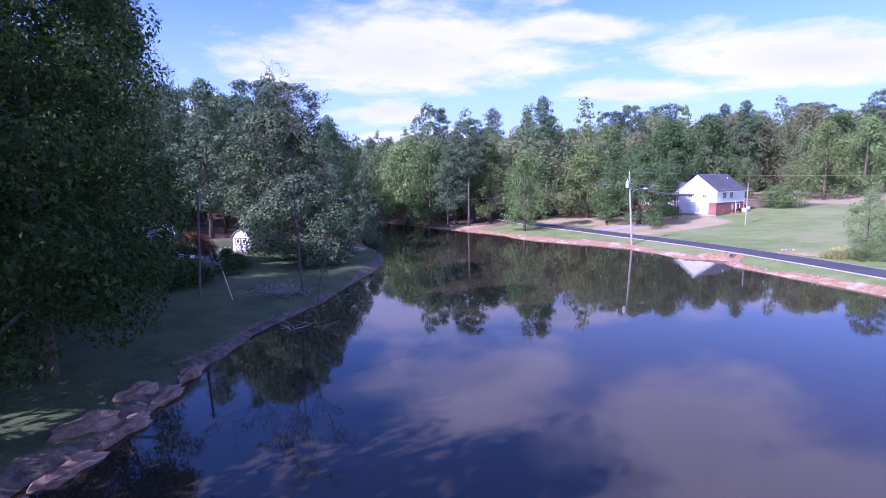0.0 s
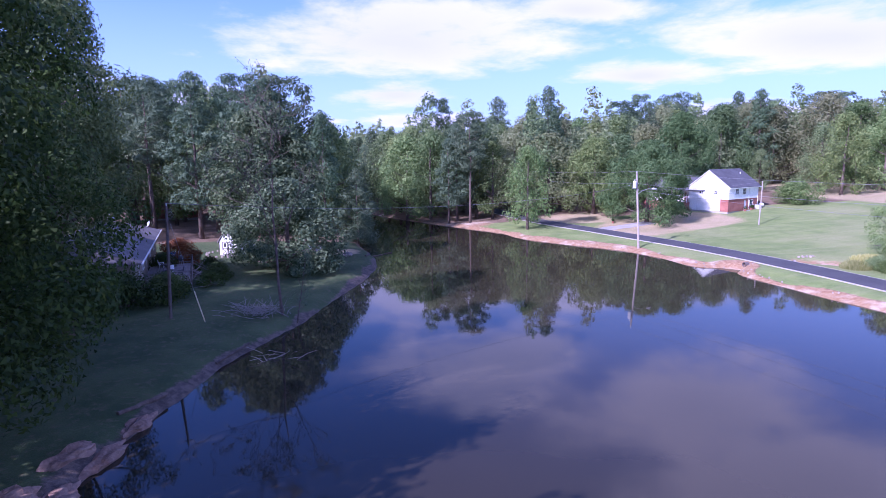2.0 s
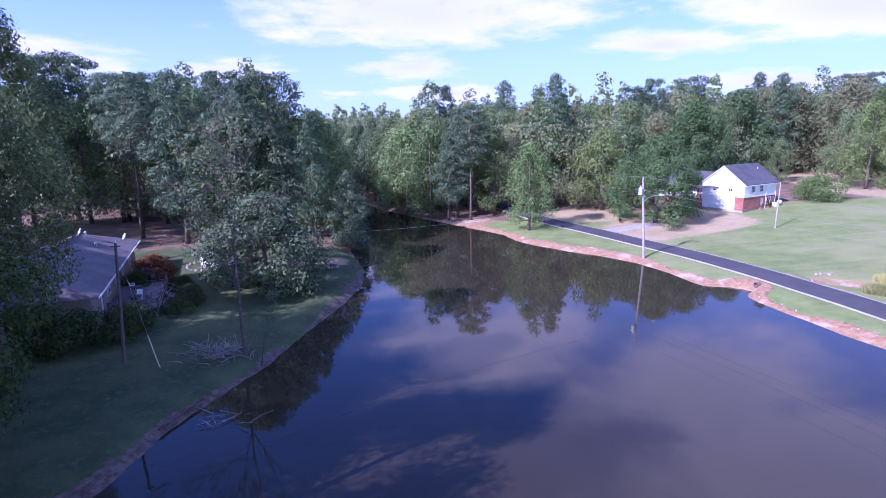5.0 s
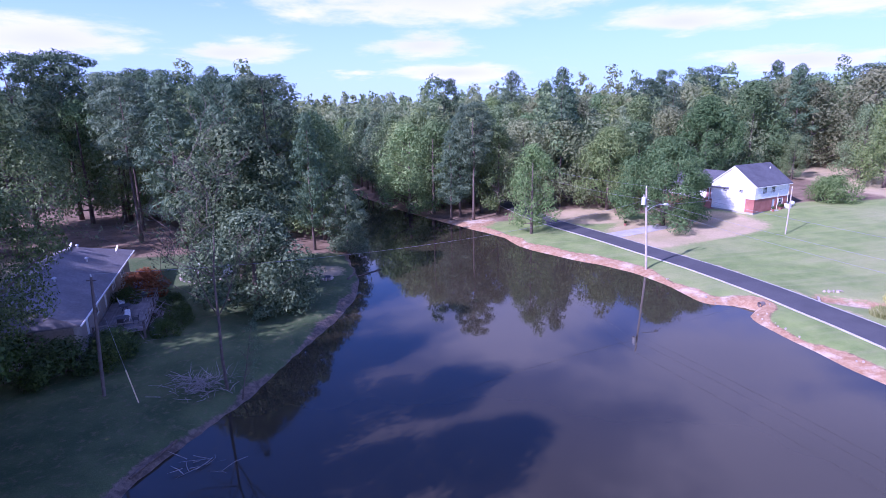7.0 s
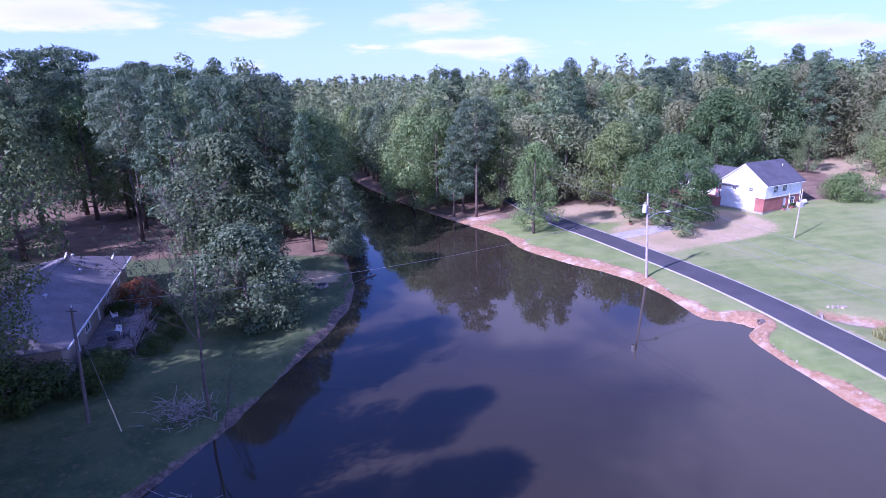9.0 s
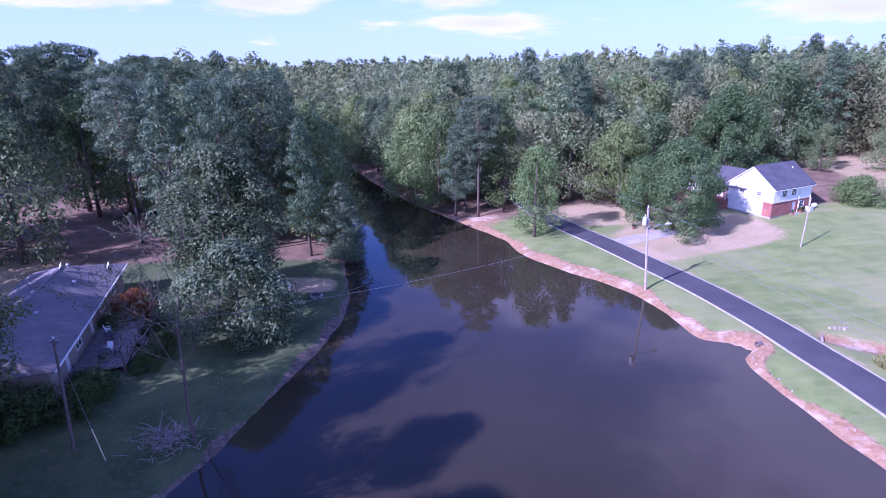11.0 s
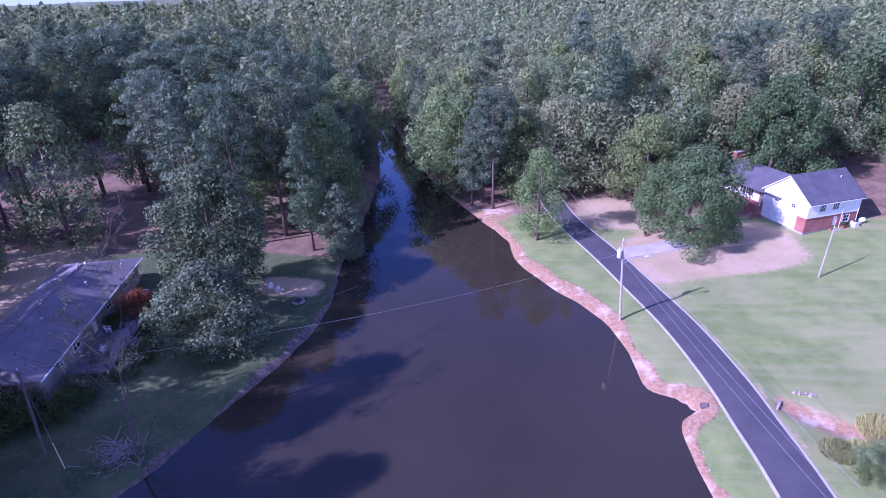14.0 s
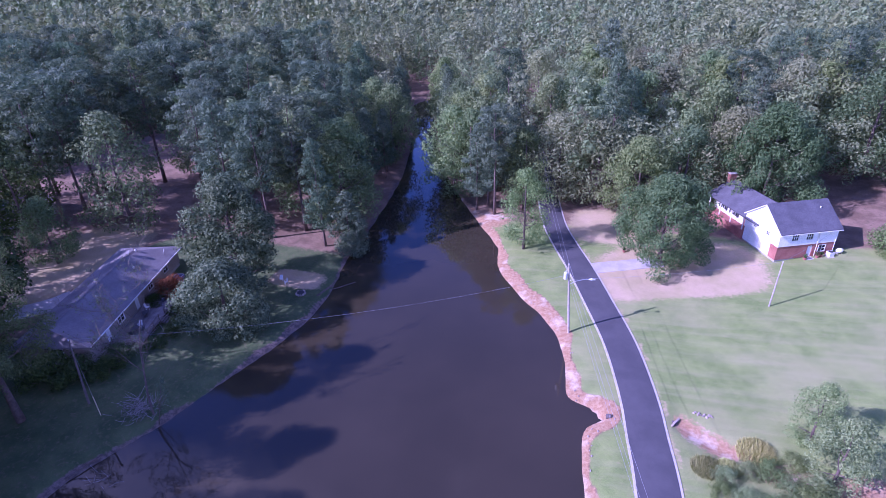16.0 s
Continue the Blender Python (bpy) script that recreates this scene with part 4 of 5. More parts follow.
def white_house():
    """Split-level house: x runs along the long front, y along the gable wall away from it."""
    m = frame_at(60.45, 106.1, 2.8, 9.7, 4.3)
    house = thing("house", "white two-storey house with brick lower walls and grey roof", "house", m)
    L, W, E, R, F = 10.3, 8.5, 5.05, 8.3, 2.45
    part("foundation", box(bmesh.new(), 0.1, L - 0.1, 0.1, W - 0.1, -1.2, 0.02), M_CONCRETE, house)
    # lower storey
    wall_panel(house, "front_wall", M_BRICK, "x", 0.0, 0.0, L, 0.02, F, 0.25, [(5.6, 6.5, 0.05, 2.1), (7.6, 8.8, 0.9, 2.0)])
    wall_panel(house, "gable_wall", M_SIDING, "y", 0.0, 1.7, W, 0.02, F, 0.25, [(2.3, 7.1, 0.05, 2.2)])
    wall_panel(house, "brick_pier", M_BRICK, "y", 0.0, 0.25, 1.7, 0.02, F, 0.25)
    wall_panel(house, "back_wall", M_BRICK, "x", W - 0.25, 0.25, L, 0.02, F, 0.25)
    wall_panel(house, "end_wall", M_BRICK, "y", L - 0.25, 0.25, W - 0.25, 0.02, F, 0.25)
    g = part("garage_door", box(bmesh.new(), 0.1, 0.16, 2.3, 7.1, 0.04, 2.2), M_TRIM, house, "white panelled garage door")
    for r in range(4):
        for c in range(6):
            part("door_panel", box(bmesh.new(), 0.07, 0.1, 2.4 + c * 0.78, 3.05 + c * 0.78, 0.12 + r * 0.53, 0.53 + r * 0.53, 0.008), M_TRIM, g)
    part("entry_door", box(bmesh.new(), 5.62, 6.48, 0.1, 0.16, 0.04, 2.1), M_TRIM, house, "white entry door")
    window(house, "x", 0.0, -1, 7.6, 8.8, 0.9, 2.0)
    # upper storey, a little proud of the brick
    up = ((2.15, 3.25), (4.75, 5.85))
    wall_panel(house, "upper_front_wall", M_SIDING, "x", -0.12, -0.12, L + 0.12, F, E, 0.2, [(a, b, F + 0.95, F + 2.05) for a, b in up])
    wall_panel(house, "upper_gable_wall", M_SIDING, "y", -0.12, 0.08, W - 0.08, F, E, 0.2, [(2.3, 3.0, F + 1.05, F + 1.6), (5.5, 6.2, F + 1.05, F + 1.6)])
    wall_panel(house, "upper_back_wall", M_SIDING, "x", W - 0.08, -0.12, L + 0.12, F, E, 0.2)
    wall_panel(house, "upper_end_wall", M_SIDING, "y", L - 0.08, 0.08, W - 0.08, F, E, 0.2)
    for x0, x1 in ((-0.12, 0.08), (L - 0.08, L + 0.12)):
        part("gable", prism(bmesh.new(), [(-0.12, E), (W + 0.12, E), (W / 2, R - 0.02)], "x", x0, x1), M_SIDING, house)
    part("upper_floor", box(bmesh.new(), 0.08, L - 0.08, 0.08, W - 0.08, F - 0.1, F), M_TRIM, house)
    for a, b in up:
        window(house, "x", -0.12, -1, a, b, F + 0.95, F + 2.05, 2)
    for a, b in ((2.3, 3.0), (5.5, 6.2)):
        window(house, "y", -0.12, -1, a, b, F + 1.05, F + 1.6, 1)
    gable_roof(house, "x", -0.35, L + 0.45, -0.12, W + 0.12, E, R, 0.4, 0.14, M_SLATE)
    for y in (-0.58, W + 0.5):
        part("gutter", box(bmesh.new(), -0.35, L + 0.45, y, y + 0.1, E - 0.42, E - 0.3, 0.015), M_TRIM, house, "white gutter")
    sl = (R - E) / (W / 2 + 0.12)
    for s in (-1, 1):
        bm = bmesh.new()
        y0, y1 = W / 2 + s * (W / 2 + 0.5), W / 2
        za = E - 0.38 * sl
        prism(bm, [(y0, za - 0.16), (y1, R - 0.13), (y1, R + 0.02), (y0, za + 0.02)], "x", -0.40, -0.34)
        part("barge_board", bm, M_TRIM, house)
    part("downspout", tube(bmesh.new(), [(6.95, -0.2, 0.1), (6.95, -0.2, E - 0.3)], [0.045, 0.045], 6), M_TRIM, house)
    part("downspout", tube(bmesh.new(), [(L - 0.1, -0.2, 0.1), (L - 0.1, -0.2, E - 0.3)], [0.045, 0.045], 6), M_TRIM, house)
    part("vent_pipe", tube(bmesh.new(), [(8.6, 2.9, 6.6), (8.6, 2.9, 7.75)], [0.09, 0.09], 8), M_TRIM, house)
    part("step", box(bmesh.new(), 5.3, 6.8, -1.0, -0.02, -0.2, 0.03, 0.02), M_CONCRETE, house)
    # wing with a porch, one storey on the higher ground behind
    w0, w1, a0, a1, we, wr, wf = 1.4, 9.2, W + 0.12, W + 11.5, 4.1, 6.6, 1.4
    part("wing_base", box(bmesh.new(), w0 - 1.6, w1, a0, a1, -1.4, wf), M_BRICK, house, "red brick wing base and porch")
    wall_panel(house, "wing_front_wall", M_SIDING, "y", w0, a0, a1, wf, we, 0.22, [(a0 + 1.2, a0 + 2.2, wf + 0.02, wf + 2.05), (a0 + 4.2, a0 + 6.0, wf + 0.7, wf + 2.0), (a0 + 7.6, a0 + 9.2, wf + 0.7, wf + 2.0)])
    wall_panel(house, "wing_end_wall", M_BRICK, "x", a1 - 0.22, w0 + 0.22, w1, wf, we, 0.22)
    wall_panel(house, "wing_back_wall", M_BRICK, "y", w1 - 0.22, a0, a1 - 0.22, wf, we, 0.22)
    part("wing_gable", prism(bmesh.new(), [(w0 - 1.5, we), (w1, we), ((w0 + w1) / 2 - 0.75, wr - 0.05)], "y", a1 - 0.2, a1 - 0.02), M_SIDING, house)
    window(house, "y", w0, -1, a0 + 4.2, a0 + 6.0, wf + 0.7, wf + 2.0, 2, True)
    window(house, "y", w0, -1, a0 + 7.6, a0 + 9.2, wf + 0.7, wf + 2.0, 2, True)
    part("porch_door", box(bmesh.new(), w0 + 0.08, w0 + 0.13, a0 + 1.2, a0 + 2.2, wf, wf + 2.05), M_REDROOF, house, "dark red porch door")
    gable_roof(house, "y", a0 - 3.6, a1 + 0.35, w0 - 1.5, w1, we, wr, 0.3, 0.13, M_SLATE, "wing_roof")
    for k in range(4):
        y = a0 + 0.5 + k * 3.4
        part("porch_post", box(bmesh.new(), w0 - 1.45, w0 - 1.3, y, y + 0.15, wf, we, 0.01), M_TRIM, house, "white porch post")
    ch = part("chimney", box(bmesh.new(), 3.5, 4.9, a1 - 0.3, a1 + 0.5, -1.4, wr + 1.2, 0.02), M_BRICK, house, "red brick chimney")
    part("chimney_cap", box(bmesh.new(), 3.42, 4.98, a1 - 0.38, a1 + 0.58, wr + 1.2, wr + 1.32, 0.02), M_CONCRETE, ch)
    return m


HOUSE_M = white_house()


def set_down(m, x, y):
    p = m @ Vector((x, y, 0))
    return frame_at(p.x, p.y, height(p.x, p.y), m[0][0], m[1][0])


def air_conditioner(m):
    t = thing("air_conditioner", "grey outdoor air conditioner beside the brick wall", "appliance", m)
    part("casing", box(bmesh.new(), -0.45, 0.45, -0.45, 0.45, 0.05, 0.85, 0.04), M_GREYTANK, t)
    part("pad", box(bmesh.new(), -0.6, 0.6, -0.6, 0.6, -0.1, 0.06), M_CONCRETE, t)
    bm = bmesh.new()
    bmesh.ops.create_cone(bm, cap_ends=True, segments=16, radius1=0.36, radius2=0.36, depth=0.04, matrix=pose(0, 0, 0.87))
    part("fan_grille", bm, M_DARK, t)


def planter(m, h, material=None):
    t = thing("planter", "potted plant with dark leaves on the ground", "plant", m)
    bm = bmesh.new()
    bmesh.ops.create_cone(bm, cap_ends=True, segments=12, radius1=0.18, radius2=0.26, depth=0.4, matrix=pose(0, 0, 0.18))
    part("pot", bm, M_BRICK, t)
    rng = np.random.default_rng(int(h * 100))
    v, f = leaves([(0, 0, 0.4 + h * 0.5)], [h * 0.5], 120, 0.1, rng)
    part("leaves", mesh_from("leaves", v, f, M_DARKLEAF), None, t)


def propane_tank(m):
    t = thing("gas_tank", "small white gas tank beside the house", "tank", m)
    bm = bmesh.new()
    bmesh.ops.create_uvsphere(bm, u_segments=16, v_segments=10, radius=0.42, matrix=pose(0, 0, 0.6) @ Matrix.Diagonal((1.5, 1, 1, 1)))
    part("body", bm, M_TRIM, t)
    for x in (-0.35, 0.35):
        part("foot", box(bmesh.new(), x - 0.06, x + 0.06, -0.25, 0.25, -0.05, 0.28), M_STEEL, t)


air_conditioner(set_down(HOUSE_M, 9.3, -0.9))
propane_tank(set_down(HOUSE_M, 11.2, -0.6))
for px, ph in ((5.0, 0.7), (7.2, 0.9), (7.9, 0.6)):
    planter(set_down(HOUSE_M, px, -0.7), ph)


# ---- low house on the shady bank ----
def low_house():
    """x runs along the eave that faces the pond, y away from the pond."""
    m = frame_at(-32.4, 58.5, 1.2, -8.0, 28.2)
    house = thing("house", "long low tan house with a weathered shingle roof", "house", m)
    L, W, E, R, H = 27.8, 9.6, 3.75, 5.75, 5.0
    part("foundation", box(bmesh.new(), 0.1, L - 0.1, 0.1, W - 0.1, -0.8, 0.9), M_CONCRETE, house)
    side = [(4.0, 5.0, 0.95, 3.0), (7.2, 8.8, 1.8, 3.0), (12.2, 13.2, 0.95, 3.0), (16.5, 17.9, 1.8, 3.0), (22, 23.4, 1.8, 3.0)]
    wall_panel(house, "pond_wall", M_TAN, "x", 0.0, 0.0, L, 0.9, E, 0.2, side)
    wall_panel(house, "street_wall", M_TAN, "x", W - 0.2, 0.0, L, 0.9, E, 0.2)
    wall_panel(house, "near_wall", M_TAN, "y", 0.0, 0.2, W - 0.2, 0.9, E, 0.2, [(3.6, 5.2, 1.8, 3.0)])
    wall_panel(house, "far_wall", M_TAN, "y", L - 0.2, 0.2, W - 0.2, 0.9, E, 0.2)
    for a, b, z0, z1 in side:
        if z0 > 1:
            window(house, "x", 0.0, -1, a, b, z0, z1)
        else:
            part("door", box(bmesh.new(), a, b, 0.06, 0.12, z0, z1), M_TRIM, house, "white glazed door")
    window(house, "y", 0.0, -1, 3.6, 5.2, 1.8, 3.0)
    part("ceiling_boards", box(bmesh.new(), 0.2, L - 0.2, 0.2, W - 0.2, E - 0.1, E), M_TAN, house)
    # hipped roof with thickness
    o, t = 0.7, 0.14
    bm = bmesh.new()
    def ring(dz):
        pts = [(-o, -o, E - 0.22), (L + o, -o, E - 0.22), (L + o, W + o, E - 0.22), (-o, W + o, E - 0.22), (0.6, W / 2, R), (L - H, W / 2, R)]
        return [bm.verts.new((x, y, z + dz)) for x, y, z in pts]
    lo, hi = ring(0), ring(t)
    for q, flip in ((lo, True), (hi, False)):
        for fc in ((0, 1, 5, 4), (1, 2, 5), (2, 3, 4, 5), (3, 0, 4)):
            bm.faces.new([q[i] for i in (fc[::-1] if flip else fc)])
    for i in range(4):
        bm.faces.new((lo[i], lo[(i + 1) % 4], hi[(i + 1) % 4], hi[i]))
    part("roof", bm, M_PALE_SHINGLE, house)
    part("ridge_cap", box(bmesh.new(), 0.6, L - H, W / 2 - 0.14, W / 2 + 0.14, R + t - 0.02, R + t + 0.04), M_PALE_SHINGLE, house)
    part("gutter", box(bmesh.new(), -o, L + o, -o - 0.13, -o - 0.005, E - 0.24, E - 0.1, 0.02), M_TRIM, house, "pale gutter along the eave")
    for x, y in ((L - 9.5, 2.4), (L - 4.8, 4.2), (9.0, 3.2)):
        z = E + (R - E) * (y + o) / (W / 2 + o)
        v = part("roof_vent", tube(bmesh.new(), [(x, y, z - 0.15), (x, y, z + 0.42)], [0.1, 0.1], 8), M_STEEL, house, "bright metal roof vent")
        bm = bmesh.new()
        bmesh.ops.create_cone(bm, cap_ends=True, segments=10, radius1=0.24, radius2=0.08, depth=0.16, matrix=pose(x, y, z + 0.5))
        part("cowl", bm, M_STEEL, v)
    for x, y in ((L - 3.3, 0.6), (L - 6.4, 4.6)):
        z = E + (R - E) * (y + o) / (W / 2 + o) - 0.2
        d = part("dish_mount", tube(bmesh.new(), [(x, y, z), (x, y, z + 0.6), (x, y - 0.15, z + 0.8)], [0.03] * 3, 6), M_STEEL, house)
        bm = bmesh.new()
        bmesh.ops.create_cone(bm, cap_ends=False, segments=16, radius1=0.42, radius2=0.12, depth=0.14, matrix=pose(x, y - 0.2, z + 0.85, 115, 0, 20))
        bmesh.ops.solidify(bm, geom=bm.faces[:], thickness=0.02)
        part("dish", bm, M_TRIM, d, "white satellite dish")
    return m


LOW_M = low_house()


def deck():
    """Raised timber deck along the pond side of the low house."""
    m = LOW_M @ pose(4.0, -0.05, 0)
    t = thing("deck", "weathered timber deck with rails and stairs on the house", "deck", m)
    z = 0.85
    for i in range(30):
        y = -0.12 - i * 0.152
        part("board", box(bmesh.new(), 0, 11.0, y - 0.14, y, z - 0.04, z), M_DECK, t)
    part("beam", box(bmesh.new(), 0.1, 10.9, -4.5, -4.38, z - 0.3, z - 0.05), M_DARKWOOD, t)
    part("beam", box(bmesh.new(), 0.1, 10.9, -2.4, -2.28, z - 0.3, z - 0.05), M_DARKWOOD, t)
    for i in range(7):
        x = 0.08 + i * 1.8
        part("post", box(bmesh.new(), x - 0.06, x + 0.06, -4.62, -4.5, -0.9, z + 1.0, 0.008), M_DARKWOOD, t)
    for i in range(3):
        y = -0.4 - i * 2.05
        for x in (0.02, 10.98):
            part("post", box(bmesh.new(), x - 0.06, x + 0.06, y - 0.06, y + 0.06, -0.9, z + 1.0, 0.008), M_DARKWOOD, t)
    for x0, x1 in ((0.0, 5.3), (7.2, 11.0)):
        for zz in (0.2, 0.55, 0.95):
            part("rail", box(bmesh.new(), x0, x1, -4.67, -4.63, z + zz - 0.05, z + zz + 0.05), M_DECK, t)
    for x in (-0.05, 11.05):
        for zz in (0.2, 0.55, 0.95):
            part("rail", box(bmesh.new(), x - 0.02, x + 0.02, -4.6, -0.3, z + zz - 0.05, z + zz + 0.05), M_DECK, t)
    for i in range(5):
        part("stair_tread", box(bmesh.new(), 5.45, 7.05, -4.95 - i * 0.3, -4.66 - i * 0.3, z - 0.22 - i * 0.2, z - 0.17 - i * 0.2), M_DECK, t)
    for x in (5.4, 7.1):
        bm = bmesh.new()
        prism(bm, [(-4.66, z - 0.05), (-6.25, z - 1.15), (-6.25, z - 1.35), (-4.66, z - 0.3)], "x", x - 0.03, x + 0.03)
        part("stringer", bm, M_DARKWOOD, t)
        part("handrail", tube(bmesh.new(), [(x, -4.66, z + 0.95), (x, -6.2, z - 0.1)], [0.04, 0.04], 6), M_DECK, t)
        part("post", box(bmesh.new(), x - 0.05, x + 0.05, -6.25, -6.15, z - 1.6, z - 0.08), M_DARKWOOD, t)
    return m, z


DECK_M, DECK_Z = deck()


def chair(m, material, label):
    t = thing("garden_chair", label, "chair", m, "chairs on the deck")
    part("seat", box(bmesh.new(), -0.26, 0.26, -0.25, 0.25, 0.40, 0.45, 0.015), material, t)
    part("backrest", box(bmesh.new(), -0.26, 0.26, 0, 0.05, 0, 0.6, 0.02, pose(0, 0.22, 0.44, -14)), material, t)
    for x in (-0.23, 0.23):
        part("armrest", box(bmesh.new(), x - 0.04, x + 0.04, -0.25, 0.28, 0.63, 0.67, 0.01), material, t)
        for y in (-0.22, 0.22):
            part("leg", box(bmesh.new(), x - 0.025, x + 0.025, y - 0.025, y + 0.025, 0, 0.64 if y < 0 else 0.42), material, t)


def table(m):
    t = thing("garden_table", "round dark garden table on the deck", "table", m)
    bm = bmesh.new()
    bmesh.ops.create_cone(bm, cap_ends=True, segments=20, radius1=0.6, radius2=0.6, depth=0.04, matrix=pose(0, 0, 0.72))
    part("tabletop", bm, M_DARK, t)
    for k in range(3):
        a = k * 2.094
        part("leg", tube(bmesh.new(), [(0.1 * math.cos(a), 0.1 * math.sin(a), 0.7), (0.42 * math.cos(a), 0.42 * math.sin(a), 0)], [0.03, 0.03], 6), M_DARK, t)


def grill(m):
    t = thing("barbecue_grill", "black kettle barbecue on three legs", "barbecue", m)
    bm = bmesh.new()
    bmesh.ops.create_uvsphere(bm, u_segments=14, v_segments=10, radius=0.32, matrix=pose(0, 0, 0.78))
    part("kettle", bm, M_DARK, t)
    for k in range(3):
        a = k * 2.094
        part("leg", tube(bmesh.new(), [(0.2 * math.cos(a), 0.2 * math.sin(a), 0.6), (0.32 * math.cos(a), 0.32 * math.sin(a), 0)], [0.02, 0.02], 6), M_STEEL, t)
    part("handle", tube(bmesh.new(), [(-0.1, 0, 1.09), (0, 0, 1.15), (0.1, 0, 1.09)], [0.015] * 3, 6), M_STEEL, t)


def on_deck(x, y, turn):
    return DECK_M @ pose(x, y, DECK_Z, 0, 0, turn)


table(on_deck(2.6, -2.4, 0))
for x, y, a in ((1.6, -2.4, 90), (3.7, -2.6, -95), (2.5, -3.5, 185), (8.6, -1.4, 10)):
    chair(on_deck(x, y, a), M_TRIM if x > 3 else M_DARK, "white garden chair on the deck" if x > 3 else "dark garden chair by the deck table")
grill(on_deck(9.8, -3.4, 0))
table(on_deck(6.6, -2.0, 0))


def garden_shed():
    """Small barn-roofed shed; its doors face the pond and the camera."""
    m = frame_at(-31.2, 83.4, height(-29.5, 82.5) + 0.08, 3.0, -1.6)
    t = thing("garden_shed", "small white barn-roofed garden shed with crossed doors", "shed", m)
    W, D, H = 3.0, 3.6, 1.75
    part("plinth", box(bmesh.new(), -0.05, W + 0.05, -0.05, D + 0.05, -0.35, 0.02), M_CONCRETE, t)
    for y0, y1 in ((0.0, 0.1), (D - 0.1, D)):
        sec = [(0.0, 0.02), (W, 0.02), (W, H), (W - 0.62, H + 0.85), (W / 2, H + 1.2), (0.62, H + 0.85), (0.0, H)]
        part("end_wall", prism(bmesh.new(), sec, "y", y0, y1), M_SIDING, t)
    for x in (0.0, W - 0.1):
        part("side_wall", box(bmesh.new(), x, x + 0.1, 0.1, D - 0.1, 0.02, H), M_SIDING, t)
    k = 0.1
    sec = [(-0.16, H - 0.12), (0.58, H + 0.87), (W / 2, H + 1.23), (W - 0.58, H + 0.87), (W + 0.16, H - 0.12),
           (W + 0.16 + k, H - 0.06), (W - 0.55, H + 0.99), (W / 2, H + 1.36), (0.55, H + 0.99), (-0.16 - k, H - 0.06)]
    part("roof", prism(bmesh.new(), sec, "y", -0.15, D + 0.15), M_PALE_SHINGLE, t, "pale shingled barn roof")
    for x0, x1 in ((0.55, 1.47), (1.53, 2.45)):
        d = part("door", box(bmesh.new(), x0, x1, -0.05, -0.004, 0.06, 1.85), M_SIDING, t)
        for a, b, c, e in ((x0, x1, 0.06, 0.15), (x0, x1, 1.76, 1.85), (x0, x1, 0.92, 1.0), (x0, x0 + 0.09, 0.15, 1.76), (x1 - 0.09, x1, 0.15, 1.76)):
            part("trim_board", box(bmesh.new(), a, b, -0.08, -0.052, c, e), M_DARKWOOD, d)
        for s in (-1, 1):
            cx = (x0 + x1) / 2
            part("cross_brace", tube(bmesh.new(), [(cx - 0.36, -0.066, 0.53 - s * 0.36), (cx + 0.36, -0.066, 0.53 + s * 0.36)], [0.035, 0.035], 4), M_DARKWOOD, d)
        part("pane", box(bmesh.new(), x0 + 0.28, x1 - 0.28, -0.062, -0.052, 1.12, 1.66), M_DARK, d)
    for x in (-0.03, W - 0.06):
        part("corner_board", box(bmesh.new(), x, x + 0.09, -0.03, -0.003, 0.02, H), M_DARKWOOD, t)


garden_shed()


def pebble(bm, x, y, z, r, rng):
    got = bmesh.ops.create_icosphere(bm, subdivisions=1, radius=r, matrix=pose(x, y, z, rng.uniform(0, 90), rng.uniform(0, 90), rng.uniform(0, 360)) @ Matrix.Diagonal((1, rng.uniform(0.6, 0.95), rng.uniform(0.5, 0.8), 1)))
    for v in got["verts"]:
        v.co += Vector((rng.uniform(-1, 1), rng.uniform(-1, 1), rng.uniform(-1, 1))) * r * 0.13


def stone(x, y, r, rng, group, label="rough pale stone on the ground"):
    bm = bmesh.new()
    pebble(bm, 0, 0, r * 0.3, r, rng)
    ob = solid("stone", bm, M_STONE, label, "stone", group=group)
    ob.location = (x, y, height(x, y))


RNG = random.Random(9)
M_LEDGE = surface("red_clay_ledge", (0.20, 0.12, 0.085), (0.38, 0.25, 0.185), 0.9, 7, 0.95, 0.9, 0.06)


def ledge(x, y, long, wide, turn):
    """A worn slab of hardened clay at the water's edge."""
    bm = bmesh.new()
    bmesh.ops.create_icosphere(bm, subdivisions=3, radius=1.0)
    for v in bm.verts:
        p = v.co.copy()
        k = 1 + 0.16 * math.sin(5 * p.x + x) + 0.13 * math.sin(7 * p.y + y) + 0.08 * math.sin(13 * p.z + 4 * p.x)
        v.co = Vector((p.x * long * k, p.y * wide * k, math.copysign(abs(p.z) ** 0.6, p.z) * 0.42 * k + 0.05 * math.sin(9 * p.x + 6 * p.y)))
    ob = solid("clay_ledge", bm, M_LEDGE, "worn slab of red clay on the pond bank", "rock", group="clay ledges")
    ob.matrix_world = pose(x, y, height(x, y) - 0.12, 0, 4, turn)


for x, y, a, b, turn in ((-25.0, 24.8, 1.7, 0.8, 75), (-24.3, 28.2, 2.0, 0.75, 82), (-25.6, 27.4, 1.5, 0.7, 60), (-23.7, 31.8, 1.8, 0.6, 84), (-24.9, 31.2, 1.3, 0.6, 70), (-23.4, 34.8, 1.4, 0.5, 78), (-26.0, 21.6, 1.6, 0.8, 80)):
    ledge(x, y, a, b, turn)
for k in range(22):
    a = k / 22 * 6.283
    stone(-30.2 + 2.9 * math.cos(a) - 0.3 * math.sin(a), 84.2 + 3.2 * math.sin(a), RNG.uniform(0.18, 0.3), RNG, "border stones", "pale border stone round the shed")


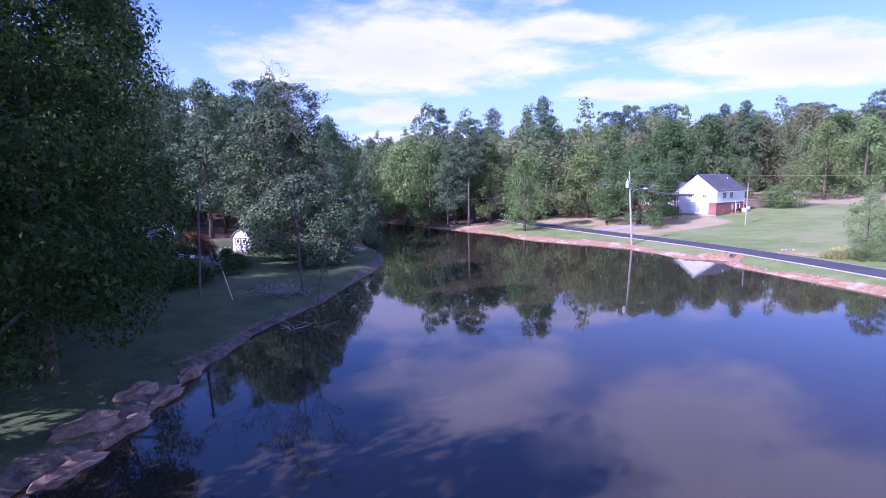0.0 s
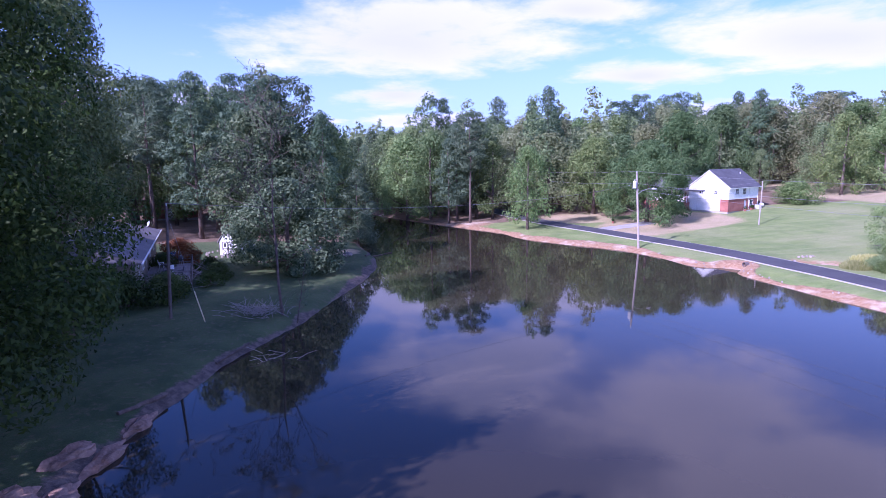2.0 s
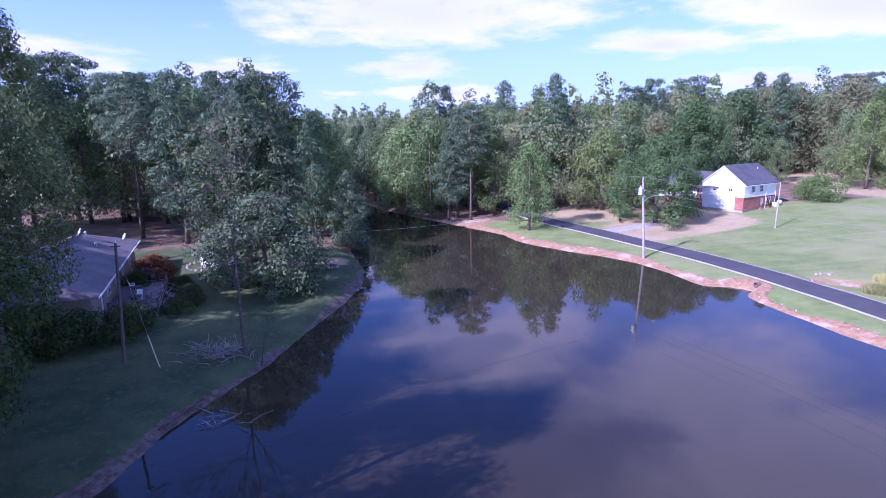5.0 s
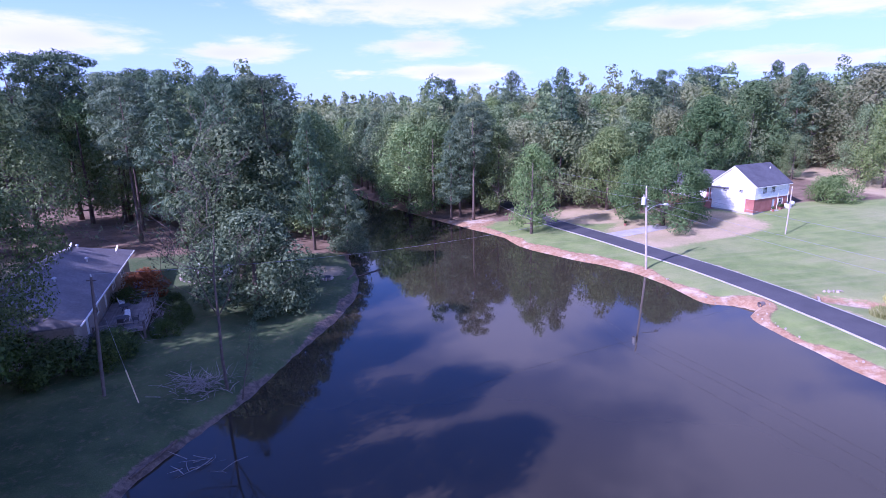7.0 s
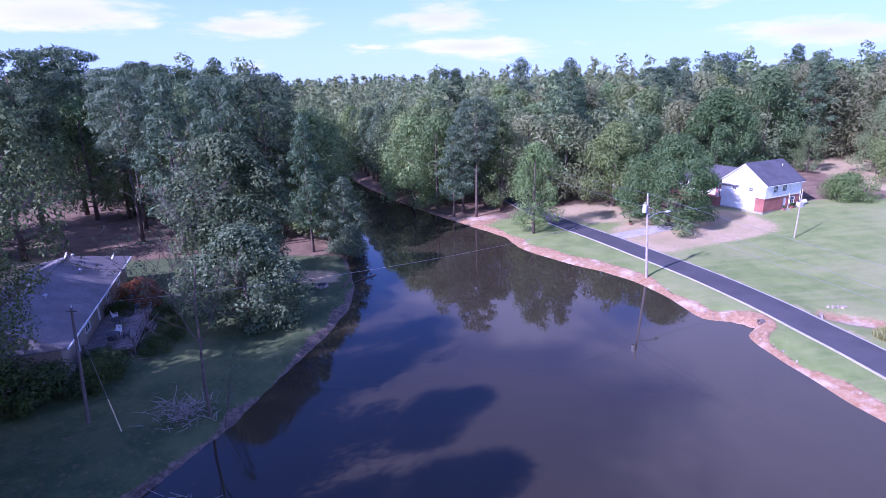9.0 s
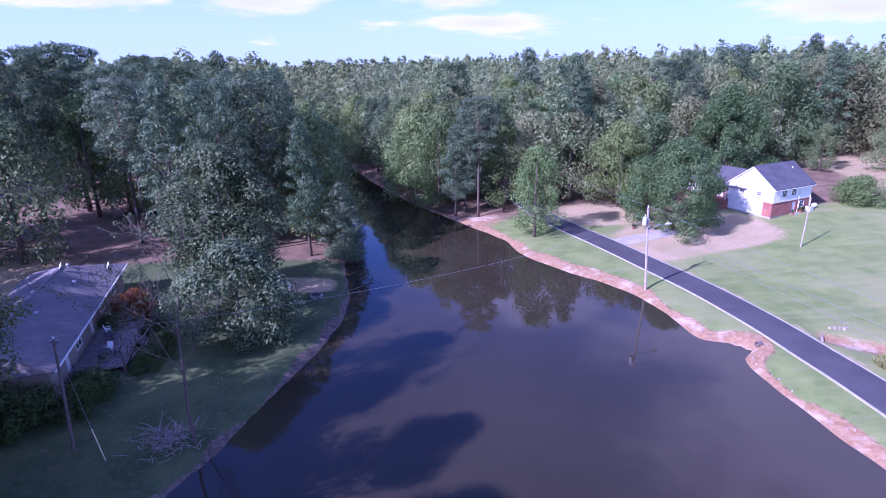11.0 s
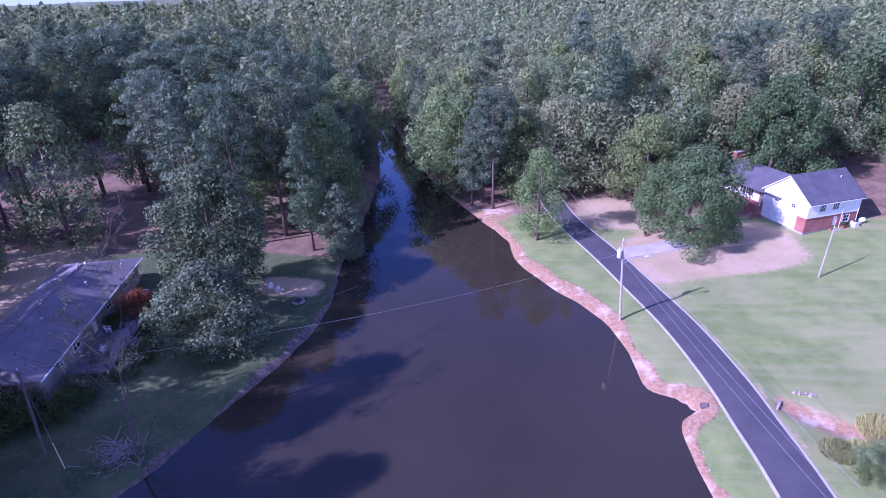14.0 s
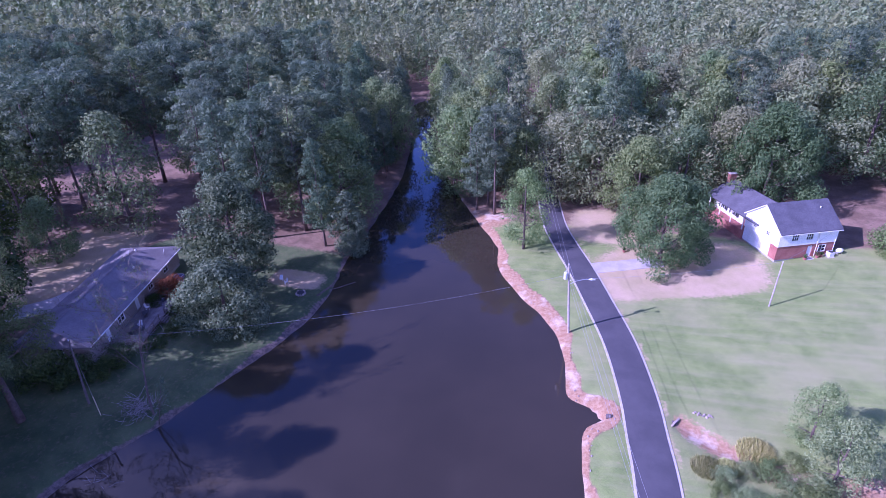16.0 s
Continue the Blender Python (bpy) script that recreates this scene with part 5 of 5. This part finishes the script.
def fire_pit(x, y):
    t = thing("fire_pit", "round stone fire pit with a dark grate on bare ground", "fire pit", pose(x, y, height(x, y)))
    for k in range(12):
        a = k / 12 * 6.283
        bm = bmesh.new()
        pebble(bm, 0.7 * math.cos(a), 0.7 * math.sin(a), 0.2, 0.26, RNG)
        part("stone", bm, M_STONE, t)
    bm = bmesh.new()
    bmesh.ops.create_cone(bm, cap_ends=True, segments=16, radius1=0.6, radius2=0.6, depth=0.06, matrix=pose(0, 0, 0.36))
    part("grate", bm, M_DARK, t)


fire_pit(-14.1, 81.8)
chair(frame_at(-19.2, 84.6, height(-19.2, 84.6), 1, 0.4), M_TRIM, "white plastic garden chair on bare ground")
chair(frame_at(-18.0, 84.0, height(-18.0, 84.0), 1, -0.6), M_TRIM, "white plastic garden chair on bare ground")


def edging_log(a, b, r, label):
    za, zb = height(*a), height(*b)
    bm = bmesh.new()
    n = 6
    pts = [(a[0] + (b[0] - a[0]) * i / n + RNG.uniform(-0.08, 0.08), a[1] + (b[1] - a[1]) * i / n, max(0.05, za + (zb - za) * i / n) + r * 0.4) for i in range(n + 1)]
    tube(bm, pts, [r * RNG.uniform(0.85, 1.1) for _ in pts], 8)
    solid("log", bm, M_BARK, label, "log")


edging_log((-11.4, 82.2), (-10.9, 86.4), 0.16, "dark weathered log edging the bank")
edging_log((-10.6, 85.3), (-7.4, 88.6), 0.06, "thin bare branch reaching over the water")


edging_log((-24.5, 35.2), (-23.0, 37.8), 0.14, "weathered log lying on the clay bank")
edging_log((-21.6, 43.0), (-20.2, 46.8), 0.1, "weathered log lying on the muddy bank")
planter(pose(36.8, 107.2, height(36.8, 107.2)), 0.6)


def utility_trailer():
    m = LOW_M @ pose(21.5, -2.2, 0)
    z = height(m.translation.x, m.translation.y)
    m = Matrix.Translation((0, 0, z - m.translation.z)) @ m
    t = thing("utility_trailer", "small open blue utility trailer with pale rim", "trailer", m)
    part("bed", box(bmesh.new(), -1.2, 1.2, -0.7, 0.7, 0.42, 0.5), M_BLUE, t)
    for a in ((-1.2, 1.2, -0.74, -0.7), (-1.2, 1.2, 0.7, 0.74), (-1.24, -1.2, -0.74, 0.74), (1.2, 1.24, -0.74, 0.74)):
        s = part("side_board", box(bmesh.new(), *a, 0.42, 0.95, 0.01), M_BLUE, t)
        part("rim", box(bmesh.new(), a[0] - 0.02, a[1] + 0.02, a[2] - 0.02, a[3] + 0.02, 0.952, 1.0, 0.008), M_TRIM, s)
    for y in (-0.86, 0.86):
        bm = bmesh.new()
        bmesh.ops.create_cone(bm, cap_ends=True, segments=18, radius1=0.32, radius2=0.32, depth=0.2, matrix=pose(0, y, 0.32, 90))
        w = part("wheel", bm, M_DARK, t)
        bm = bmesh.new()
        bmesh.ops.create_cone(bm, cap_ends=True, segments=14, radius1=0.17, radius2=0.17, depth=0.22, matrix=pose(0, y, 0.32, 90))
        part("rim", bm, M_STEEL, w)
    part("drawbar", tube(bmesh.new(), [(1.2, 0, 0.45), (2.3, 0, 0.1)], [0.04, 0.04], 6), M_STEEL, t)


utility_trailer()
for lx, ly, h, w in ((-2.0, 0.5, 3.2, 1.1), (-2.4, 3.6, 4.0, 1.1), (1.5, -2.2, 2.4, 1.0), (-0.8, -2.4, 2.6, 1.0), (4.0, -6.4, 1.7, 1.0), (6.5, -7.6, 1.5, 0.9), (9.0, -7.2, 1.7, 1.0), (11.8, -6.4, 1.9, 0.9), (14.5, -1.8, 2.2, 0.9)):
    p = LOW_M @ Vector((lx, ly, 0))
    plant("shrub", p.x, p.y, h, w, lx * 40, "shrub", "dense dark green shrub beside the low house", "shrub", "shrubs by the house")
p = LOW_M @ Vector((17.5, -3.0, 0))
plant("rust_shrub", p.x, p.y, 3.4, 1.15, 20, "shrub", "rust-coloured shrub beside the deck", "shrub")


# ---- poles and wires ----
def wire(name, a, b, sag, parent=None, r=0.014, label="thin sagging overhead wire"):
    a, b = Vector(a), Vector(b)
    n = 22
    pts = [a.lerp(b, i / n) - Vector((0, 0, 4 * sag * (i / n) * (1 - i / n))) for i in range(n + 1)]
    bm = tube(bmesh.new(), pts, [r] * (n + 1), 5)
    return solid(name, bm, M_WIRE, label, "wire", group="overhead wires")


POLE_TOP = Vector((28.17, 81.6, 11.53))
LEFT_TOP = Vector((-27.2, 53.0, 10.4))


def street_pole():
    b = Vector((28.9, 81.6, height(28.9, 81.6)))
    t = thing("utility_pole", "leaning grey wooden utility pole with transformer and street lamp", "utility pole", Matrix.Translation(b))
    d = POLE_TOP - b
    part("pole", tube(bmesh.new(), [-d * 0.06, d * 0.5, d], [0.17, 0.145, 0.11], 12), M_POLE, t)
    q = d * 0.85
    tr = part("transformer", tube(bmesh.new(), [q + Vector((-0.42, -0.1, -0.5)), q + Vector((-0.42, -0.1, 0.45)), q + Vector((-0.42, -0.1, 0.52))], [0.27, 0.27, 0.18], 14), M_GREYTANK, t, "pale grey transformer can")
    part("bushing", tube(bmesh.new(), [q + Vector((-0.42, -0.1, 0.5)), q + Vector((-0.42, -0.1, 0.85))], [0.06, 0.04], 8), M_TRIM, tr)
    part("bracket", tube(bmesh.new(), [q + Vector((-0.2, -0.05, 0.2)), q], [0.05, 0.05], 6), M_STEEL, t)
    arm = [d * 0.72, d * 0.735 + Vector((0.9, 0.25, 0.35)), d * 0.74 + Vector((2.0, 0.55, 0.55)), d * 0.74 + Vector((2.7, 0.75, 0.5))]
    a = part("lamp_arm", tube(bmesh.new(), arm, [0.04] * 4, 8), M_STEEL, t)
    h = arm[-1]
    bm = tube(bmesh.new(), [h - Vector((0.1, 0.03, 0)), h + Vector((0.25, 0.07, 0.02)), h + Vector((0.75, 0.2, -0.02))], [0.07, 0.17, 0.1], 10)
    part("lamp_head", bm, M_GREYTANK, a, "pale cobra-head street lamp")
    part("insulator", tube(bmesh.new(), [d, d + Vector((0, 0, 0.3))], [0.06, 0.04], 8), M_TRIM, t)
    for k in (0.86, 0.78):
        part("insulator", tube(bmesh.new(), [d * k + Vector((0.05, 0, 0)), d * k + Vector((0.28, 0, 0))], [0.05, 0.05], 8), M_TRIM, t)


street_pole()


def bank_pole():
    b = Vector((-27.5, 52.5, height(-27.5, 52.5)))
    t = thing("utility_pole", "slim dark wooden utility pole on the shady lawn", "utility pole", Matrix.Translation(b))
    d = LEFT_TOP - b
    part("pole", tube(bmesh.new(), [-d * 0.08, d * 0.5, d], [0.14, 0.12, 0.09], 10), M_DARKPOLE, t)
    part("insulator", tube(bmesh.new(), [d, d + Vector((0, 0, 0.22))], [0.05, 0.04], 8), M_TRIM, t)
    part("crosspiece", tube(bmesh.new(), [d * 0.97 - Vector((0.35, 0, 0)), d * 0.97 + Vector((0.35, 0, 0))], [0.05, 0.05], 6), M_DARKPOLE, t)


bank_pole()


def guy_wire():
    g = Vector((-24.4, 51.2, height(-24.4, 51.2) - 0.1))
    t = thing("guy_wire", "guy wire with a pale guard anchored in the lawn", "guy wire", Matrix.Translation(g))
    d = LEFT_TOP - Vector((0, 0, 0.8)) - g
    part("cable", tube(bmesh.new(), [Vector((0, 0, 0)), d], [0.012, 0.012], 5), M_WIRE, t)
    part("guard", tube(bmesh.new(), [d * 0.02, d * 0.30], [0.045, 0.045], 8), M_SIGN, t)


guy_wire()


def lawn_pole():
    b = Vector((57.0, 92.7, height(57.0, 92.7)))
    t = thing("service_pole", "slim pale service pole on the lawn", "pole", Matrix.Translation(b))
    part("pole", tube(bmesh.new(), [(0, 0, -0.5), (0.1, 0, 3.6), (0.2, 0.05, 7.4)], [0.11, 0.1, 0.08], 10), M_POLE, t)
    part("insulator", tube(bmesh.new(), [(0.2, 0.05, 7.4), (0.2, 0.05, 7.62)], [0.05, 0.04], 8), M_TRIM, t)


lawn_pole()
SOUTH = Vector((46.0, 8.0, 12.0))
wire("overhead_wire", POLE_TOP + Vector((0, 0, 0.28)), SOUTH + Vector((0, 0, 0.2)), 1.1)
wire("overhead_wire", POLE_TOP + Vector((0.1, 0, -1.5)), SOUTH + Vector((0, 0, -1.5)), 1.2)
wire("overhead_wire", POLE_TOP + Vector((0.1, 0, -2.4)), SOUTH + Vector((0, 0, -2.6)), 1.3)
wire("overhead_wire", POLE_TOP + Vector((0, 0, 0.28)), (17, 140, 13), 1.0)
wire("overhead_wire", POLE_TOP + Vector((0, 0, -1.5)), (17, 140, 11.4), 1.0)
wire("overhead_wire", POLE_TOP + Vector((0, 0, -1.6)), LEFT_TOP + Vector((0, 0, 0.2)), 1.6)
wire("overhead_wire", POLE_TOP + Vector((0.1, 0, -2.3)), (57.2, 92.75, height(57.0, 92.7) + 7.55), 0.5)
wire("overhead_wire", (57.2, 92.75, height(57.0, 92.7) + 7.55), HOUSE_M @ Vector((9.8, -0.12, 4.7)), 0.3)


# ---- culvert, bank and brush ----
def culvert(x, y, dx, dy, label, walled):
    t = thing("culvert", label, "culvert", frame_at(x, y, height(x, y) - 0.3, dx, dy))
    bm = bmesh.new()
    bmesh.ops.create_cone(bm, cap_ends=False, segments=20, radius1=0.3, radius2=0.3, depth=0.55, matrix=pose(0, 0, 0.3, 0, 90))
    bmesh.ops.solidify(bm, geom=bm.faces[:], thickness=0.06)
    part("pipe", bm, M_DARKPOLE, t, "dark corrugated pipe")
    for y0, y1, z0, z1 in ((-0.85, -0.36, -0.4, 0.66), (0.36, 0.85, -0.4, 0.66), (-0.36, 0.36, 0.62, 0.72)) if walled else ():
        part("headwall", box(bmesh.new(), 0.0, 0.22, y0, y1, z0, z1, 0.02), M_STONE, t)


culvert(34.6, 65.75, -1, -0.1, "dark drain pipe at the edge of the pond", False)
culvert(41.9, 66.7, 0.83, -0.55, "concrete culvert mouth beside the road", True)
for k in range(15):
    a, b = RNG.random(), RNG.gauss(0, 0.5)
    stone(43.0 + 3.6 * a + 0.1 * b, 68.6 - 0.3 * a + b * 0.35, RNG.uniform(0.1, 0.22), RNG, "riprap stones", "broken pale stone by the culvert")
for k in range(30):
    s = SHORE_FINE[RNG.randrange(12, 56)]
    stone(s[0] + RNG.uniform(0.1, 1.3), s[1] + RNG.uniform(-0.4, 0.4), RNG.uniform(0.07, 0.16), RNG, "shore stones", "small pale stone on the clay shore")


def brush(cx, cy, rx, ry, n, seed, label, high=0.9):
    """A heap of dry sticks on the ground."""
    rng = random.Random(seed)
    bm = bmesh.new()
    for _ in range(n):
        x, y = cx + rng.gauss(0, rx), cy + rng.gauss(0, ry)
        z, a, l = max(0.02, height(x, y)) + rng.random() * high * 0.5, rng.uniform(0, 6.283), rng.uniform(0.5, 1.8)
        p = Vector((x, y, z))
        q = p + Vector((math.cos(a) * l, math.sin(a) * l, rng.uniform(-0.1, high)))
        q.z = max(q.z, 0.05)
        r = rng.uniform(0.012, 0.035)
        tube(bm, [p, (p + q) / 2 + Vector((rng.gauss(0, 0.1), rng.gauss(0, 0.1), 0.05)), q], [r, r * 0.8, r * 0.4], 4, caps=False)
    solid("brush_pile", bm, M_STICK, label, "branches", "stuff")


brush(-20.6, 53.6, 1.1, 0.9, 150, 1, "heap of dry grey branches on the bank")
brush(-17.9, 43.9, 0.7, 0.5, 14, 2, "bare branches sticking out of the water", 0.5)
brush(-31.0, 66.0, 1.5, 3.0, 90, 3, "tangle of dry twigs below the deck", 1.1)


def grass_clump(cx, cy, r, h, n, mat, seed, label, name="tall_grass"):
    rng = np.random.default_rng(seed)
    a, q = rng.uniform(0, 6.283, n), r * np.sqrt(rng.random(n))
    x, y = cx + q * np.cos(a), cy + q * np.sin(a)
    z = land(x, y)[0] - 0.05
    hh = h * (0.5 + 0.6 * rng.random(n)) * (1 - 0.5 * (q / r) ** 2)
    b, lean = rng.uniform(0, 6.283, n), 0.35 * hh
    w = 0.018 + 0.016 * rng.random(n)
    ox, oy = np.cos(b), np.sin(b)
    p0 = np.column_stack([x - oy * w, y + ox * w, z])
    p1 = np.column_stack([x + oy * w, y - ox * w, z])
    p2 = np.column_stack([x + ox * lean * 0.4 + oy * w * 0.8, y + oy * lean * 0.4 - ox * w * 0.8, z + hh * 0.65])
    p3 = np.column_stack([x + ox * lean, y + oy * lean, z + hh])
    v = np.stack([p0, p1, p2, p3], axis=1).reshape(-1, 3)
    return tagged(new(name, mesh_from(name, v, np.arange(4 * n).reshape(-1, 4), mat)), label, "tall grass", kind="stuff")


for i, (x, y, r, h, mat) in enumerate(((44.4, 60.4, 1.7, 1.6, M_STRAWLEAF), (46.8, 61.0, 1.4, 1.4, M_STRAWLEAF), (49.8, 63.8, 2.2, 1.5, M_STRAWLEAF))):
    grass_clump(x, y, r * 0.9, h * 0.7, 1500, mat, 50 + i, "clump of tall dry grass beside the creek")
for x, y, h, w in ((49.5, 56.0, 2.2, 1.0), (53.5, 57.5, 2.6, 1.0), (46.0, 59.2, 1.7, 0.9), (50.4, 61.4, 2.0, 1.0), (54.6, 60.0, 2.2, 1.0), (47.6, 56.6, 1.9, 1.0), (45.4, 57.4, 1.5, 0.9), (52.8, 62.8, 1.8, 1.0), (48.4, 60.8, 1.5, 1.0), (51.8, 58.9, 1.9, 1.1)):
    plant("creek_bush", x, y, h, w, x * 30, "shrub", "olive green shrub beside the creek", "shrub", "creek shrubs")
for x, y, h, w in ((55.6, 66.8, 8, 0.45), (56.4, 61.6, 8.5, 0.5)):
    plant("light_a", x, y, h, w * 2, x * 30, label="small light green tree beside the creek", group="creek trees")


# ---- far left: neighbours and their street ----
def far_house(x, y, ux, uy, L, W, E, R, wall_m, roof_m, label):
    m = frame_at(x, y, height(x, y), ux, uy)
    t = thing("house", label, "house", m)
    part("base", box(bmesh.new(), 0, L, 0, W, -0.6, 0.3), M_CONCRETE, t)
    ops = [(L * 0.15, L * 0.15 + 1.4, 1.1, 2.3), (L * 0.7, L * 0.7 + 1.4, 1.1, 2.3)]
    wall_panel(t, "front_wall", wall_m, "x", 0, 0, L, 0.3, E, 0.22, ops)
    wall_panel(t, "back_wall", wall_m, "x", W - 0.22, 0, L, 0.3, E, 0.22)
    wall_panel(t, "end_wall", wall_m, "y", 0, 0.22, W - 0.22, 0.3, E, 0.22)
    wall_panel(t, "end_wall", wall_m, "y", L - 0.22, 0.22, W - 0.22, 0.3, E, 0.22)
    for x0 in (0.0, L - 0.22):
        part("gable", prism(bmesh.new(), [(0, E), (W, E), (W / 2, R - 0.03)], "x", x0, x0 + 0.22), wall_m, t)
    for a, b, z0, z1 in ops:
        window(t, "x", 0, -1, a, b, z0, z1)
    part("door", box(bmesh.new(), L * 0.45, L * 0.45 + 1.0, -0.04, -0.003, 0.3, 2.4), M_TRIM, t)
    gable_roof(t, "x", -0.4, L + 0.4, 0, W, E, R, 0.5, 0.14, roof_m)


far_house(-59.0, 132.0, 10, 1.5, 11, 7, 2.9, 4.6, M_BRICK, M_REDROOF, "low red brick house among the pines")
far_house(-168, 176, 12, 3, 14, 9, 3.4, 6.2, M_BRICK, M_REDROOF, "brick house with a red-brown roof in the woods")
far_house(-84.5, 86, 2.5, 10, 12, 8, 3.0, 5.0, M_TAN, M_PALE_SHINGLE, "tan neighbour house with a pale roof")
ST = smooth_line(np.array([(-135.0, 168, 0), (-118, 174, 0), (-108, 183, 0), (-104, 200, 0), (-108, 225, 0)]), 6)
ST[:, 2] = land(ST[:, 0], ST[:, 1])[0] + 0.12
v, f = strip_mesh(ST, (-3.2, -3.18, 0, 3.18, 3.2), (-0.6, 0, 0.04, 0, -0.6))
tagged(new("street", mesh_from("street", v, f, M_CONCRETE)), "pale grey street behind the pines", "road", kind="structure")
PAD = smooth_line(np.array([(-58.0, 62, 0), (-52, 68, 0), (-50, 72, 0)]), 4)
PAD[:, 2] = land(PAD[:, 0], PAD[:, 1])[0] + 0.1
v, f = strip_mesh(PAD, (-2.2, -2.18, 0, 2.18, 2.2), (-0.5, 0, 0.02, 0, -0.5))
tagged(new("parking_pad", mesh_from("parking_pad", v, f, M_CONCRETE)), "pale concrete parking pad beside the low house", "driveway", kind="structure")
for x, y, h in ((-68.4, 128.3, 29), (-58, 124.1, 29), (-51, 115.3, 27), (-47.3, 106, 27), (-70.1, 131.2, 29), (-72, 120, 28), (-76, 100, 26), (-82, 112, 27), (-74, 93, 25), (-84, 98, 26), (-79, 107, 26), (-90, 106, 26)):
    plant("pine_b" if x > -60 else "pine_a", x, y, h * (1.0 if x > -60 else 1.14), 1.0, x * 17, "pine_tree", "tall pine with a long bare trunk above pine straw", group="pines")
